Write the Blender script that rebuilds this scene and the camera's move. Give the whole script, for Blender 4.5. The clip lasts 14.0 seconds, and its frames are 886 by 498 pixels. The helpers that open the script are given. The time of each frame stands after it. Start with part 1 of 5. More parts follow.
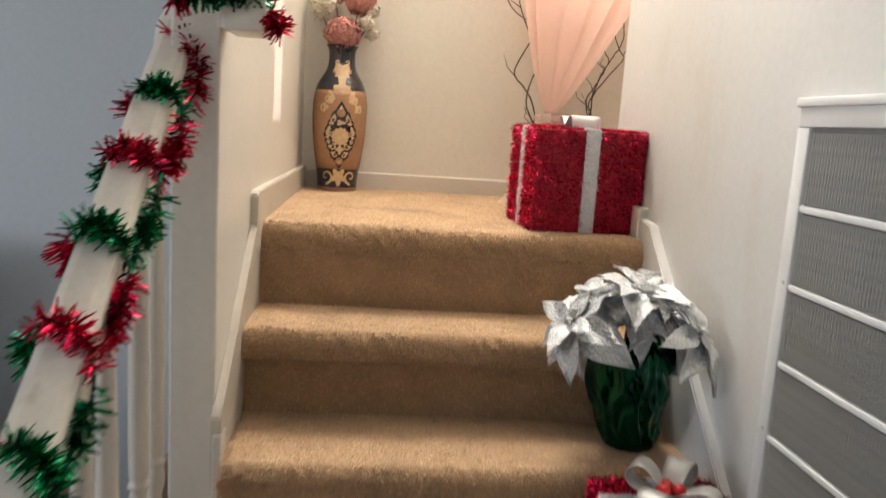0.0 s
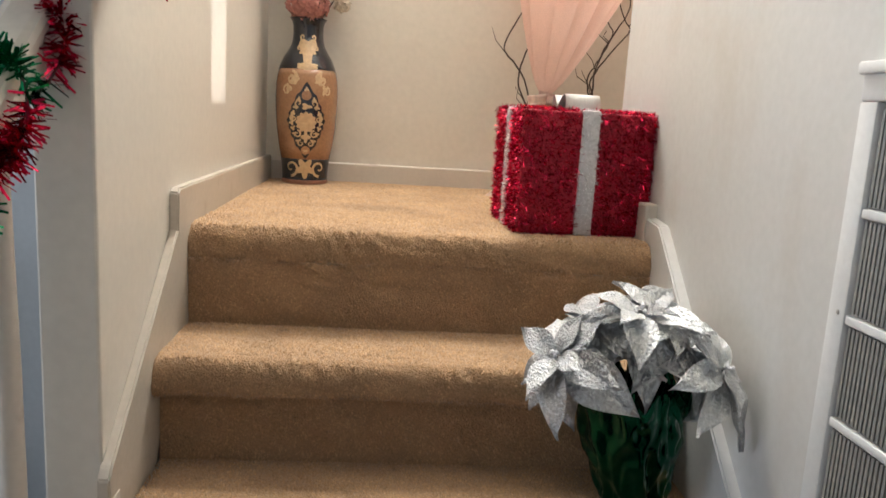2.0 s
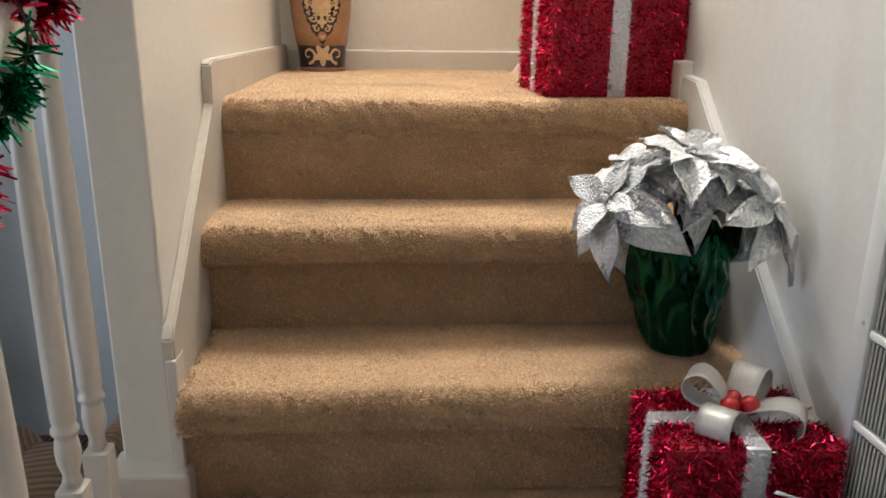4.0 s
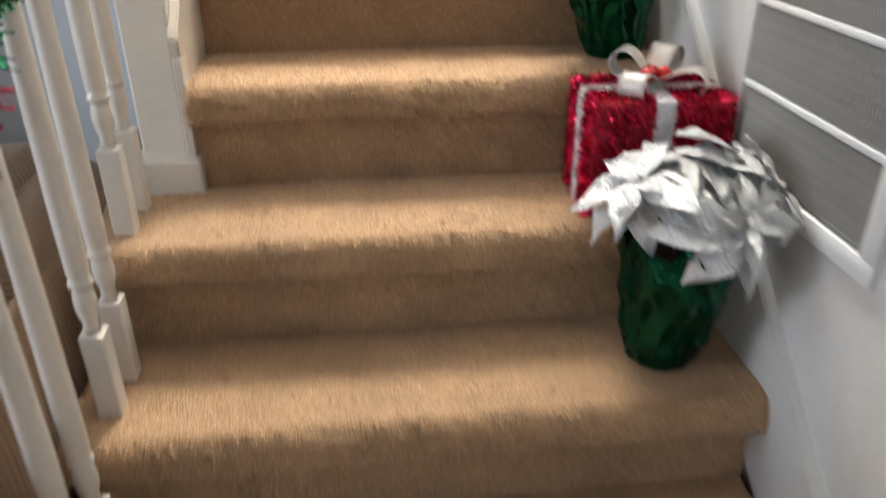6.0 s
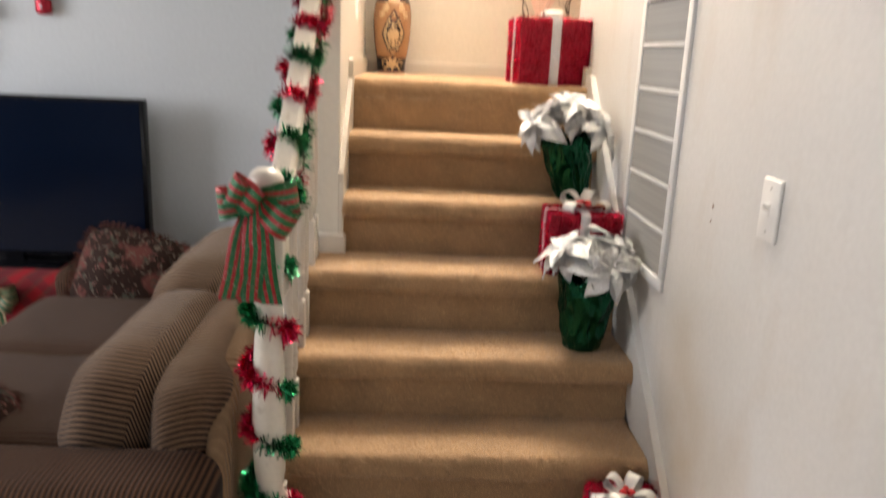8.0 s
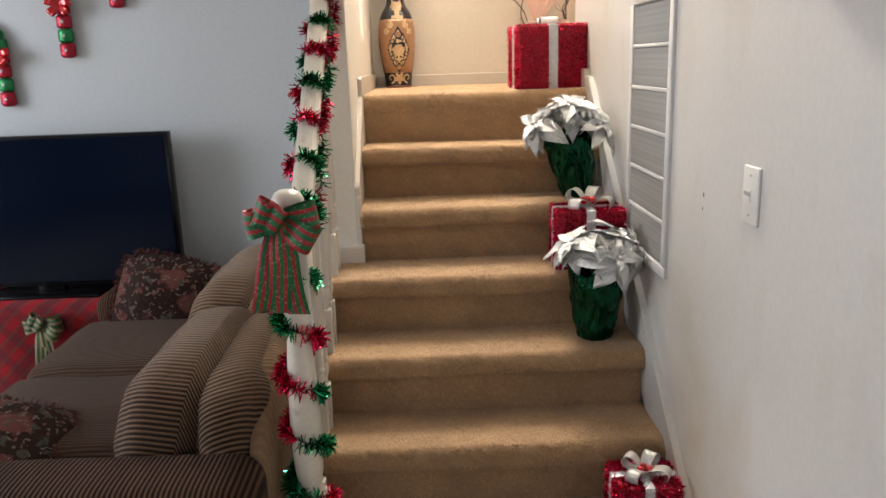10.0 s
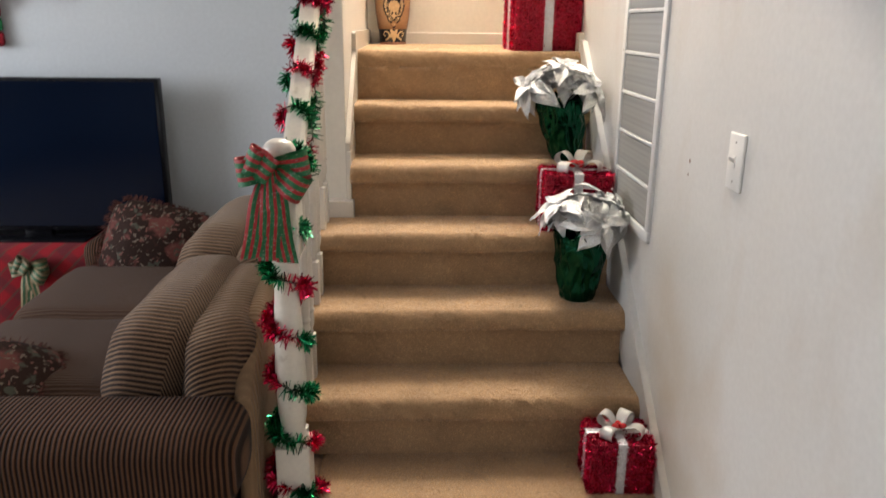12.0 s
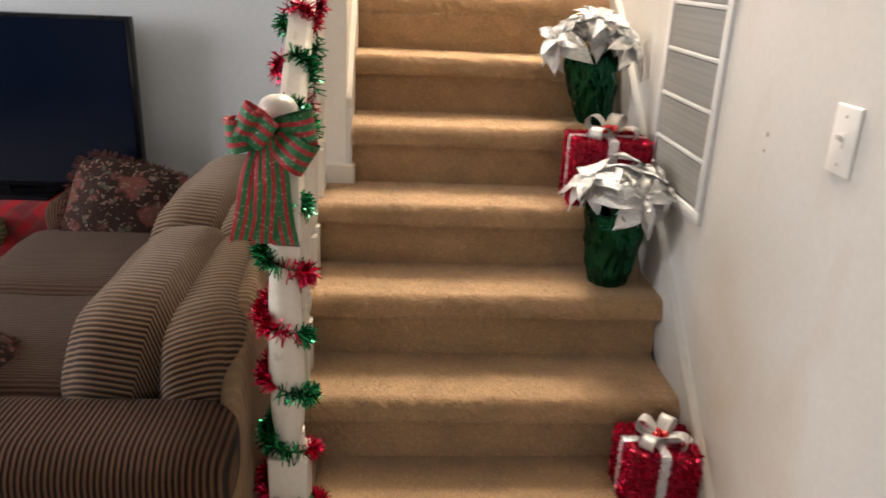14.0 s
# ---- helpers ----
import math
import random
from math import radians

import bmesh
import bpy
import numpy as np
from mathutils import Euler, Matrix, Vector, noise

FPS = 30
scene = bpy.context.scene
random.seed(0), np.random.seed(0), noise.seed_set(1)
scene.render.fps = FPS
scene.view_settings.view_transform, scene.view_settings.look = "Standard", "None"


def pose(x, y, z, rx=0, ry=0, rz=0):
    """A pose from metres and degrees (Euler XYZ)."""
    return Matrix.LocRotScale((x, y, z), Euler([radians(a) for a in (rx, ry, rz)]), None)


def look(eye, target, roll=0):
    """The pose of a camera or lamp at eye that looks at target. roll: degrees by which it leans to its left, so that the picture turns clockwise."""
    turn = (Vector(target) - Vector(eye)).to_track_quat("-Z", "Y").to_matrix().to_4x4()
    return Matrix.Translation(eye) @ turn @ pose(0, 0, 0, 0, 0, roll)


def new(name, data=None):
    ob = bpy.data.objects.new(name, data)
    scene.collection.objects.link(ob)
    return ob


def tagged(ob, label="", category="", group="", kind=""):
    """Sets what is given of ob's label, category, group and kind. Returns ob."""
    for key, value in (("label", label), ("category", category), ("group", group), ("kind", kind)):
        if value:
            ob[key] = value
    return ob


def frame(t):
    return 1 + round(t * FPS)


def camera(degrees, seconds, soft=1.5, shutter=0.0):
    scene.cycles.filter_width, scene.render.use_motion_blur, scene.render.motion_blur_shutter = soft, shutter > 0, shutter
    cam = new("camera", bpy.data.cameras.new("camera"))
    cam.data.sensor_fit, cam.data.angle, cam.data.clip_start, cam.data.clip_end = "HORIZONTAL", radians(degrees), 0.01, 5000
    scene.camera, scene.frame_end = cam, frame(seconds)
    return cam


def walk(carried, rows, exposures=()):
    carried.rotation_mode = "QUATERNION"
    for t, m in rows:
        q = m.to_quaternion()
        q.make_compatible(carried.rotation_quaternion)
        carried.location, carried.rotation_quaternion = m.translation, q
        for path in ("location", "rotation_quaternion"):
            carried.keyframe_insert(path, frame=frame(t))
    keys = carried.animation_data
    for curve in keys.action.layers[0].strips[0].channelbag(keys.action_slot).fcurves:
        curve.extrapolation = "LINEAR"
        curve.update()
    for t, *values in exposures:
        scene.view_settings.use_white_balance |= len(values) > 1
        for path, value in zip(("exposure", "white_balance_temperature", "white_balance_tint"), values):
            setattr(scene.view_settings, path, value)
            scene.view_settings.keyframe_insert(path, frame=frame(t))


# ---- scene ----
cam = camera(60.7, 14.0, shutter=0.5)
PATH = [
    (0, (0.258, -1.704, 1.548), (0.435, 0.262, 1.225), 3.8),
    (0.5, (0.305, -1.496, 1.548), (0.477, 0.48, 1.291), 3.5),
    (1, (0.338, -1.43, 1.553), (0.486, 0.542, 1.257), 4.7),
    (1.5, (0.363, -1.414, 1.551), (0.503, 0.553, 1.214), 3.7),
    (2, (0.369, -1.411, 1.542), (0.518, 0.551, 1.185), 3.4),
    (2.5, (0.376, -1.416, 1.493), (0.559, 0.529, 1.065), 2.7),
    (2.7, (0.368, -1.417, 1.481), (0.578, 0.512, 0.997), 2.6),
    (4.8, (0.291, -1.457, 1.397), (0.395, 0.43, 0.741), -0.1),
    (5, (0.287, -1.47, 1.373), (0.417, 0.394, 0.659), -0.2),
    (5.5, (0.27, -1.527, 1.316), (0.498, 0.283, 0.496), -0.6),
    (6, (0.296, -1.718, 1.29), (0.492, 0.039, 0.355), -0.2),
    (6.5, (0.364, -2.071, 1.272), (0.496, -0.382, 0.219), -2.2),
    (7, (0.263, -2.389, 1.298), (0.403, -0.674, 0.277), -2.1),
    (7.5, (0.205, -2.626, 1.365), (0.398, -0.822, 0.521), 1.6),
    (8, (0.212, -2.895, 1.400), (0.312, -0.960, 0.908), 2.6),
    (8.2, (0.243, -2.968, 1.424), (0.285, -1.013, 1.004), -0.0),
    (10.3, (0.232, -3.05, 1.437), (0.27, -1.111, 0.951), -1.9),
    (10.5, (0.224, -3.065, 1.44), (0.288, -1.126, 0.955), -1.2),
    (11, (0.226, -3.059, 1.43), (0.322, -1.121, 0.946), -0.5),
    (11.5, (0.218, -3.048, 1.43), (0.317, -1.112, 0.935), -0.2),
    (12, (0.232, -3.059, 1.42), (0.303, -1.145, 0.845), 0.6),
    (12.5, (0.233, -3.054, 1.416), (0.273, -1.154, 0.793), 2.0),
    (13, (0.22, -3.013, 1.406), (0.319, -1.118, 0.774), 3.2),
    (13.5, (0.176, -2.869, 1.391), (0.378, -0.994, 0.726), 3.0),
    (14, (0.135, -2.749, 1.392), (0.268, -0.878, 0.699), 2.5),
]
EXPOSURES = [(0.0, -0.50, 6100, 11), (0.5, -0.67, 5950, 10), (2.5, -0.60, 5850, 10), (5.0, -0.20, 5900, 10), (6.0, 0.18, 5980, 11), (7.0, 0.38, 6650, 15), (7.5, 0.40, 6900, 16), (8.2, 0.08, 6800, 15), (10.5, -0.1, 6450, 13), (12.5, 0.12, 6600, 14), (14.0, 0.2, 7000, 16)]
walk(cam, [(t, look(eye, target, roll)) for t, eye, target, roll in PATH], EXPOSURES)

# ---------------------------------------------------------------- light
world = bpy.data.worlds.new("world")
scene.world = world
world.use_nodes = True
wn = world.node_tree.nodes
sky = wn.new("ShaderNodeTexSky")
sky.sky_type = 'NISHITA'
sky.sun_disc = False
sky.sun_elevation = radians(16)
sky.sun_rotation = radians(95)
world.node_tree.links.new(sky.outputs[0], wn["Background"].inputs[0])
wn["Background"].inputs[1].default_value = 0.08


def lamp(name, kind, energy, colour, m, **more):
    data = bpy.data.lights.new(name, kind)
    data.energy, data.color = energy, colour
    for key, value in more.items():
        if key == "size":
            data.size = value
        elif key == "size_y":
            data.shape, data.size_y = 'RECTANGLE', value
        elif key == "radius":
            data.shadow_soft_size = value
        elif key == "angle":
            data.angle = radians(value)
    ob = new(name, data)
    ob.matrix_world = m
    return ob


SUN_TO = Vector((-1.0, -0.12, -0.30))
lamp("sun", 'SUN', 4.0, (1.0, 0.93, 0.84), look((6, 0, 6), Vector((6, 0, 6)) + SUN_TO), angle=0.5)
lamp("daylight_window_1", 'AREA', 98, (0.90, 0.95, 1.0), look((-3.95, -1.3, 1.6), (0.5, -1.4, 0.9)), size=1.8, size_y=1.3)
# Added fill lamp behind the viewer: lifts the risers; no such window is known.
lamp("south_fill", 'AREA', 13, (0.97, 0.97, 1.0), look((-0.9, -5.50, 1.55), (0.2, -1.0, 0.7)), size=1.9, size_y=1.2)
# Added window, unseen: stands for the light from above the landing.
lamp("daylight_window_2", 'AREA', 168, (1.0, 0.925, 0.80), look((0.45, 0.94, 3.40), (0.45, -0.6, 2.7)), size=0.74, size_y=1.10)
lamp("bulb_in_drape", 'POINT', 4.5, (1.0, 0.76, 0.60), pose(0.90, 0.74, 2.14), radius=0.05)

# ---------------------------------------------------------------- materials


def material(name, colour, rough=0.6, metal=0.0, second=None, scale=6.0, fine=120.0, bump=0.0, bump_scale=None, amount=0.5,
             fine_amount=0.12, random_island=0.0, random_object=0.0, sheen=0.0, coat=0.0, transmit=0.0, translucent=0.0, spec=0.5):
    """A surface with a broad and a fine variation of colour, and a fine relief."""
    m = bpy.data.materials.new(name)
    m.use_nodes = True
    nt = m.node_tree
    n, link = nt.nodes, nt.links.new
    p = n["Principled BSDF"]
    p.inputs["Roughness"].default_value = rough
    p.inputs["Metallic"].default_value = metal
    p.inputs["Sheen Weight"].default_value = sheen
    p.inputs["Coat Weight"].default_value = coat
    p.inputs["Coat Roughness"].default_value = 0.1
    p.inputs["Transmission Weight"].default_value = transmit
    p.inputs["Specular IOR Level"].default_value = spec
    second = second or tuple(c * 0.82 for c in colour)
    tc = n.new("ShaderNodeTexCoord")
    broad = n.new("ShaderNodeTexNoise")
    broad.inputs["Scale"].default_value = scale
    broad.inputs["Detail"].default_value = 5
    link(tc.outputs["Object"], broad.inputs["Vector"])
    ramp = n.new("ShaderNodeMapRange")
    ramp.inputs[1].default_value, ramp.inputs[2].default_value = 0.5 - amount / 2, 0.5 + amount / 2
    link(broad.outputs["Fac"], ramp.inputs[0])
    mix = n.new("ShaderNodeMix")
    mix.data_type = 'RGBA'
    mix.inputs["A"].default_value = (*colour, 1)
    mix.inputs["B"].default_value = (*second, 1)
    link(ramp.outputs[0], mix.inputs["Factor"])
    out = mix.outputs["Result"]
    grain = n.new("ShaderNodeTexNoise")
    grain.inputs["Scale"].default_value = fine
    grain.inputs["Detail"].default_value = 3
    link(tc.outputs["Object"], grain.inputs["Vector"])
    hsv = n.new("ShaderNodeHueSaturation")
    val = n.new("ShaderNodeMapRange")
    val.inputs[1].default_value, val.inputs[2].default_value = 0.3, 0.7
    val.inputs[3].default_value, val.inputs[4].default_value = 1 - fine_amount, 1 + fine_amount
    link(grain.outputs["Fac"], val.inputs[0])
    value = val.outputs[0]
    for source, width in (("ShaderNodeNewGeometry", random_island), ("ShaderNodeObjectInfo", random_object)):
        if width:
            src = n.new(source)
            rnd = src.outputs["Random Per Island"] if random_island and source == "ShaderNodeNewGeometry" else src.outputs["Random"]
            r = n.new("ShaderNodeMapRange")
            r.inputs[3].default_value, r.inputs[4].default_value = 1 - width, 1 + width
            link(rnd, r.inputs[0])
            mul = n.new("ShaderNodeMath")
            mul.operation = 'MULTIPLY'
            link(value, mul.inputs[0])
            link(r.outputs[0], mul.inputs[1])
            value = mul.outputs[0]
    link(value, hsv.inputs["Value"])
    link(out, hsv.inputs["Color"])
    link(hsv.outputs["Color"], p.inputs["Base Color"])
    if bump:
        b = n.new("ShaderNodeBump")
        b.inputs["Strength"].default_value = 1.0
        b.inputs["Distance"].default_value = bump
        src = grain
        if bump_scale:
            src = n.new("ShaderNodeTexNoise")
            src.inputs["Scale"].default_value = bump_scale
            src.inputs["Detail"].default_value = 4
            link(tc.outputs["Object"], src.inputs["Vector"])
        link(src.outputs["Fac"], b.inputs["Height"])
        link(b.outputs["Normal"], p.inputs["Normal"])
    if translucent:
        t = n.new("ShaderNodeBsdfTranslucent")
        link(hsv.outputs["Color"], t.inputs["Color"])
        s = n.new("ShaderNodeMixShader")
        s.inputs[0].default_value = translucent
        link(p.outputs[0], s.inputs[1])
        link(t.outputs[0], s.inputs[2])
        link(s.outputs[0], n["Material Output"].inputs["Surface"])
    return m


def stained(m, colour, scale, low, high, strength, stretch=(1, 1, 1)):
    """Scuffs and stains of their own shape over the colour of a material."""
    nt = m.node_tree
    n, link = nt.nodes, nt.links.new
    p = n["Principled BSDF"]
    before = p.inputs["Base Color"].links[0].from_socket
    tc = n.new("ShaderNodeTexCoord")
    mp = n.new("ShaderNodeMapping")
    mp.inputs["Scale"].default_value = stretch
    link(tc.outputs["Object"], mp.inputs["Vector"])
    no = n.new("ShaderNodeTexNoise")
    no.inputs["Scale"].default_value = scale
    no.inputs["Detail"].default_value = 6
    link(mp.outputs[0], no.inputs["Vector"])
    r = n.new("ShaderNodeMapRange")
    r.inputs[1].default_value, r.inputs[2].default_value = low, high
    r.inputs[4].default_value = strength
    link(no.outputs["Fac"], r.inputs[0])
    mix = n.new("ShaderNodeMix")
    mix.data_type = 'RGBA'
    link(r.outputs[0], mix.inputs["Factor"])
    link(before, mix.inputs["A"])
    mix.inputs["B"].default_value = (*colour, 1)
    link(mix.outputs["Result"], p.inputs["Base Color"])
    return m


def smudged(m, spots, colour):
    """Soft brown hand smudges at given places of a wall, (y, z, radius, strength), broken up by noise."""
    nt = m.node_tree
    n, link = nt.nodes, nt.links.new
    p = n["Principled BSDF"]
    tc = n.new("ShaderNodeTexCoord")
    no = n.new("ShaderNodeTexNoise")
    no.inputs["Scale"].default_value = 7
    no.inputs["Detail"].default_value = 5
    link(tc.outputs["Object"], no.inputs["Vector"])
    for y, z, radius, strength in spots:
        mp = n.new("ShaderNodeMapping")
        mp.inputs["Location"].default_value = (0, -y, -0.6 * z)
        mp.inputs["Scale"].default_value = (0, 1, 0.6)
        link(tc.outputs["Object"], mp.inputs["Vector"])
        ln = n.new("ShaderNodeVectorMath")
        ln.operation = 'LENGTH'
        link(mp.outputs[0], ln.inputs[0])
        r = n.new("ShaderNodeMapRange")
        r.interpolation_type = 'SMOOTHSTEP'
        r.inputs[1].default_value, r.inputs[2].default_value, r.inputs[3].default_value, r.inputs[4].default_value = 0.0, radius, 2 * strength, 0.0
        link(ln.outputs["Value"], r.inputs[0])
        mul = n.new("ShaderNodeMath")
        mul.operation = 'MULTIPLY'
        link(r.outputs[0], mul.inputs[0])
        link(no.outputs["Fac"], mul.inputs[1])
        mix = n.new("ShaderNodeMix")
        mix.data_type = 'RGBA'
        link(mul.outputs[0], mix.inputs["Factor"])
        link(p.inputs["Base Color"].links[0].from_socket, mix.inputs["A"])
        mix.inputs["B"].default_value = (*colour, 1)
        link(mix.outputs["Result"], p.inputs["Base Color"])
    return m


def banded(name, light, dark, axis, per_metre, rough=0.85, warp=0.4, sheen=0.04, along=None, fold=None, worn=None):
    """Corduroy: ribs that run across the given axis, worn lighter on their crests."""
    m = material(name, light, rough, fine=260, bump=0, sheen=sheen, spec=0.12)
    nt = m.node_tree
    n, link = nt.nodes, nt.links.new
    p = n["Principled BSDF"]
    tc = n.new("ShaderNodeTexCoord")
    w = n.new("ShaderNodeTexWave")
    w.bands_direction = axis
    w.inputs["Scale"].default_value = per_metre / 20 * math.pi * 2
    w.inputs["Distortion"].default_value = warp
    w.inputs["Detail"].default_value = 2
    w.inputs["Detail Scale"].default_value = 0.6
    if along:
        dot = n.new("ShaderNodeVectorMath")
        dot.operation = 'DOT_PRODUCT'
        dot.inputs[1].default_value = along
        link(tc.outputs["Object"], dot.inputs[0])
        lift = n.new("ShaderNodeCombineXYZ")
        height = dot.outputs["Value"]
        if fold:
            across, seam, steep = fold
            past = n.new("ShaderNodeVectorMath")
            past.operation = 'DOT_PRODUCT'
            past.inputs[1].default_value = across
            link(tc.outputs["Object"], past.inputs[0])
            turn = n.new("ShaderNodeMapRange")
            turn.inputs[1].default_value, turn.inputs[2].default_value, turn.inputs[4].default_value = seam, seam + 0.5, 0.5 * steep
            link(past.outputs["Value"], turn.inputs[0])
            both = n.new("ShaderNodeMath")
            link(height, both.inputs[0])
            link(turn.outputs[0], both.inputs[1])
            height = both.outputs[0]
        link(height, lift.inputs[2])
        link(lift.outputs[0], w.inputs["Vector"])
    else:
        link(tc.outputs["Object"], w.inputs["Vector"])
    ramp = n.new("ShaderNodeMapRange")
    ramp.inputs[1].default_value, ramp.inputs[2].default_value = 0.35, 0.8
    link(w.outputs["Fac"], ramp.inputs[0])
    before = p.inputs["Base Color"].links[0].from_socket
    mix = n.new("ShaderNodeMix")
    mix.data_type = 'RGBA'
    mix.inputs["A"].default_value = (*dark, 1)
    link(before, mix.inputs["B"])
    link(ramp.outputs[0], mix.inputs["Factor"])
    link(mix.outputs["Result"], p.inputs["Base Color"])
    # Paler, patchy tops: wear, and the light on them put into the colour.
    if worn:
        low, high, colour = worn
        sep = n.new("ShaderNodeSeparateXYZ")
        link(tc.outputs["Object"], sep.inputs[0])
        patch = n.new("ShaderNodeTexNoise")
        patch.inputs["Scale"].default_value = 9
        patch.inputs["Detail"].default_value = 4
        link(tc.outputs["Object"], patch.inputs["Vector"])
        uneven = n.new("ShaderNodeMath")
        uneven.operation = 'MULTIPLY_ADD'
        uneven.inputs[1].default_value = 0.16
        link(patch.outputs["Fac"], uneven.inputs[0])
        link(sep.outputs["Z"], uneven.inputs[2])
        top_fade = n.new("ShaderNodeMapRange")
        top_fade.inputs[1].default_value, top_fade.inputs[2].default_value, top_fade.inputs[4].default_value = low + 0.08, high + 0.08, 0.6
        link(uneven.outputs[0], top_fade.inputs[0])
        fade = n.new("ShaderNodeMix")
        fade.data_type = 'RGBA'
        link(top_fade.outputs[0], fade.inputs["Factor"])
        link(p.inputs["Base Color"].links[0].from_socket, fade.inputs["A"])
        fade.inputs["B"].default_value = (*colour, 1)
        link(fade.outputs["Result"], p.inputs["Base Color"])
    b = n.new("ShaderNodeBump")
    b.inputs["Distance"].default_value = 0.003
    link(w.outputs["Fac"], b.inputs["Height"])
    link(b.outputs["Normal"], p.inputs["Normal"])
    return m


def striped(name, colours, count, rough=0.45, metal=0.0):
    """Woven stripes along a ribbon, across its width (v of its map), with glitter."""
    m = material(name, colours[0], rough, metal)
    nt = m.node_tree
    n, link = nt.nodes, nt.links.new
    p = n["Principled BSDF"]
    uv = n.new("ShaderNodeUVMap")
    sep = n.new("ShaderNodeSeparateXYZ")
    link(uv.outputs[0], sep.inputs[0])
    mul = n.new("ShaderNodeMath")
    mul.operation = 'MULTIPLY'
    mul.inputs[1].default_value = count
    link(sep.outputs["Y"], mul.inputs[0])
    fr = n.new("ShaderNodeMath")
    fr.operation = 'FRACT'
    link(mul.outputs[0], fr.inputs[0])
    gt = n.new("ShaderNodeMath")
    gt.operation = 'GREATER_THAN'
    gt.inputs[1].default_value = 0.44
    link(fr.outputs[0], gt.inputs[0])
    mix = n.new("ShaderNodeMix")
    mix.data_type = 'RGBA'
    mix.inputs["A"].default_value = (*colours[0], 1)
    mix.inputs["B"].default_value = (*colours[1], 1)
    link(gt.outputs[0], mix.inputs["Factor"])
    tc = n.new("ShaderNodeTexCoord")
    vor = n.new("ShaderNodeTexVoronoi")
    vor.inputs["Scale"].default_value = 360
    link(tc.outputs["Object"], vor.inputs["Vector"])
    b = n.new("ShaderNodeBump")
    b.inputs["Distance"].default_value = 0.0012
    link(vor.outputs["Distance"], b.inputs["Height"])
    link(b.outputs["Normal"], p.inputs["Normal"])
    sp = n.new("ShaderNodeSeparateColor")
    link(vor.outputs["Color"], sp.inputs[0])
    r = n.new("ShaderNodeMapRange")
    r.inputs[1].default_value, r.inputs[2].default_value = 0.90, 0.97
    link(sp.outputs[0], r.inputs[0])
    link(r.outputs[0], p.inputs["Metallic"])
    mix2 = n.new("ShaderNodeMix")
    mix2.data_type = 'RGBA'
    mix2.inputs["B"].default_value = (0.8, 0.85, 0.8, 1)
    s2 = n.new("ShaderNodeMath")
    s2.operation = 'MULTIPLY'
    s2.inputs[1].default_value = 0.3
    link(r.outputs[0], s2.inputs[0])
    link(s2.outputs[0], mix2.inputs["Factor"])
    link(mix.outputs["Result"], mix2.inputs["A"])
    link(mix2.outputs["Result"], p.inputs["Base Color"])
    return m


def plaid(name):
    """Red and dark checks of a cotton cloth, as crossing bands in the cloth's plane."""
    m = material(name, (0.28, 0.014, 0.021), 0.85, fine=300, spec=0.15)
    nt = m.node_tree
    n, link = nt.nodes, nt.links.new
    p = n["Principled BSDF"]
    tc = n.new("ShaderNodeTexCoord")
    mp = n.new("ShaderNodeMapping")
    mp.inputs["Rotation"].default_value = (0, radians(45), 0)
    link(tc.outputs["Object"], mp.inputs["Vector"])
    last = p.inputs["Base Color"].links[0].from_socket
    for axis, colour, scale, low, high, k in (('X', (0.06, 0.02, 0.025), 3.2, 0.5, 0.8, 0.45), ('Z', (0.06, 0.02, 0.025), 3.2, 0.5, 0.8, 0.45),
                                              ('Z', (0.03, 0.06, 0.04), 6.4, 0.85, 0.95, 0.5)):
        w = n.new("ShaderNodeTexWave")
        w.bands_direction = axis
        w.inputs["Scale"].default_value = scale
        link(mp.outputs[0], w.inputs["Vector"])
        r = n.new("ShaderNodeMapRange")
        r.inputs[1].default_value, r.inputs[2].default_value, r.inputs[4].default_value = low, high, k
        link(w.outputs["Fac"], r.inputs[0])
        mix = n.new("ShaderNodeMix")
        mix.data_type = 'RGBA'
        link(r.outputs[0], mix.inputs["Factor"])
        link(last, mix.inputs["A"])
        mix.inputs["B"].default_value = (*colour, 1)
        last = mix.outputs["Result"]
    link(last, p.inputs["Base Color"])
    return m


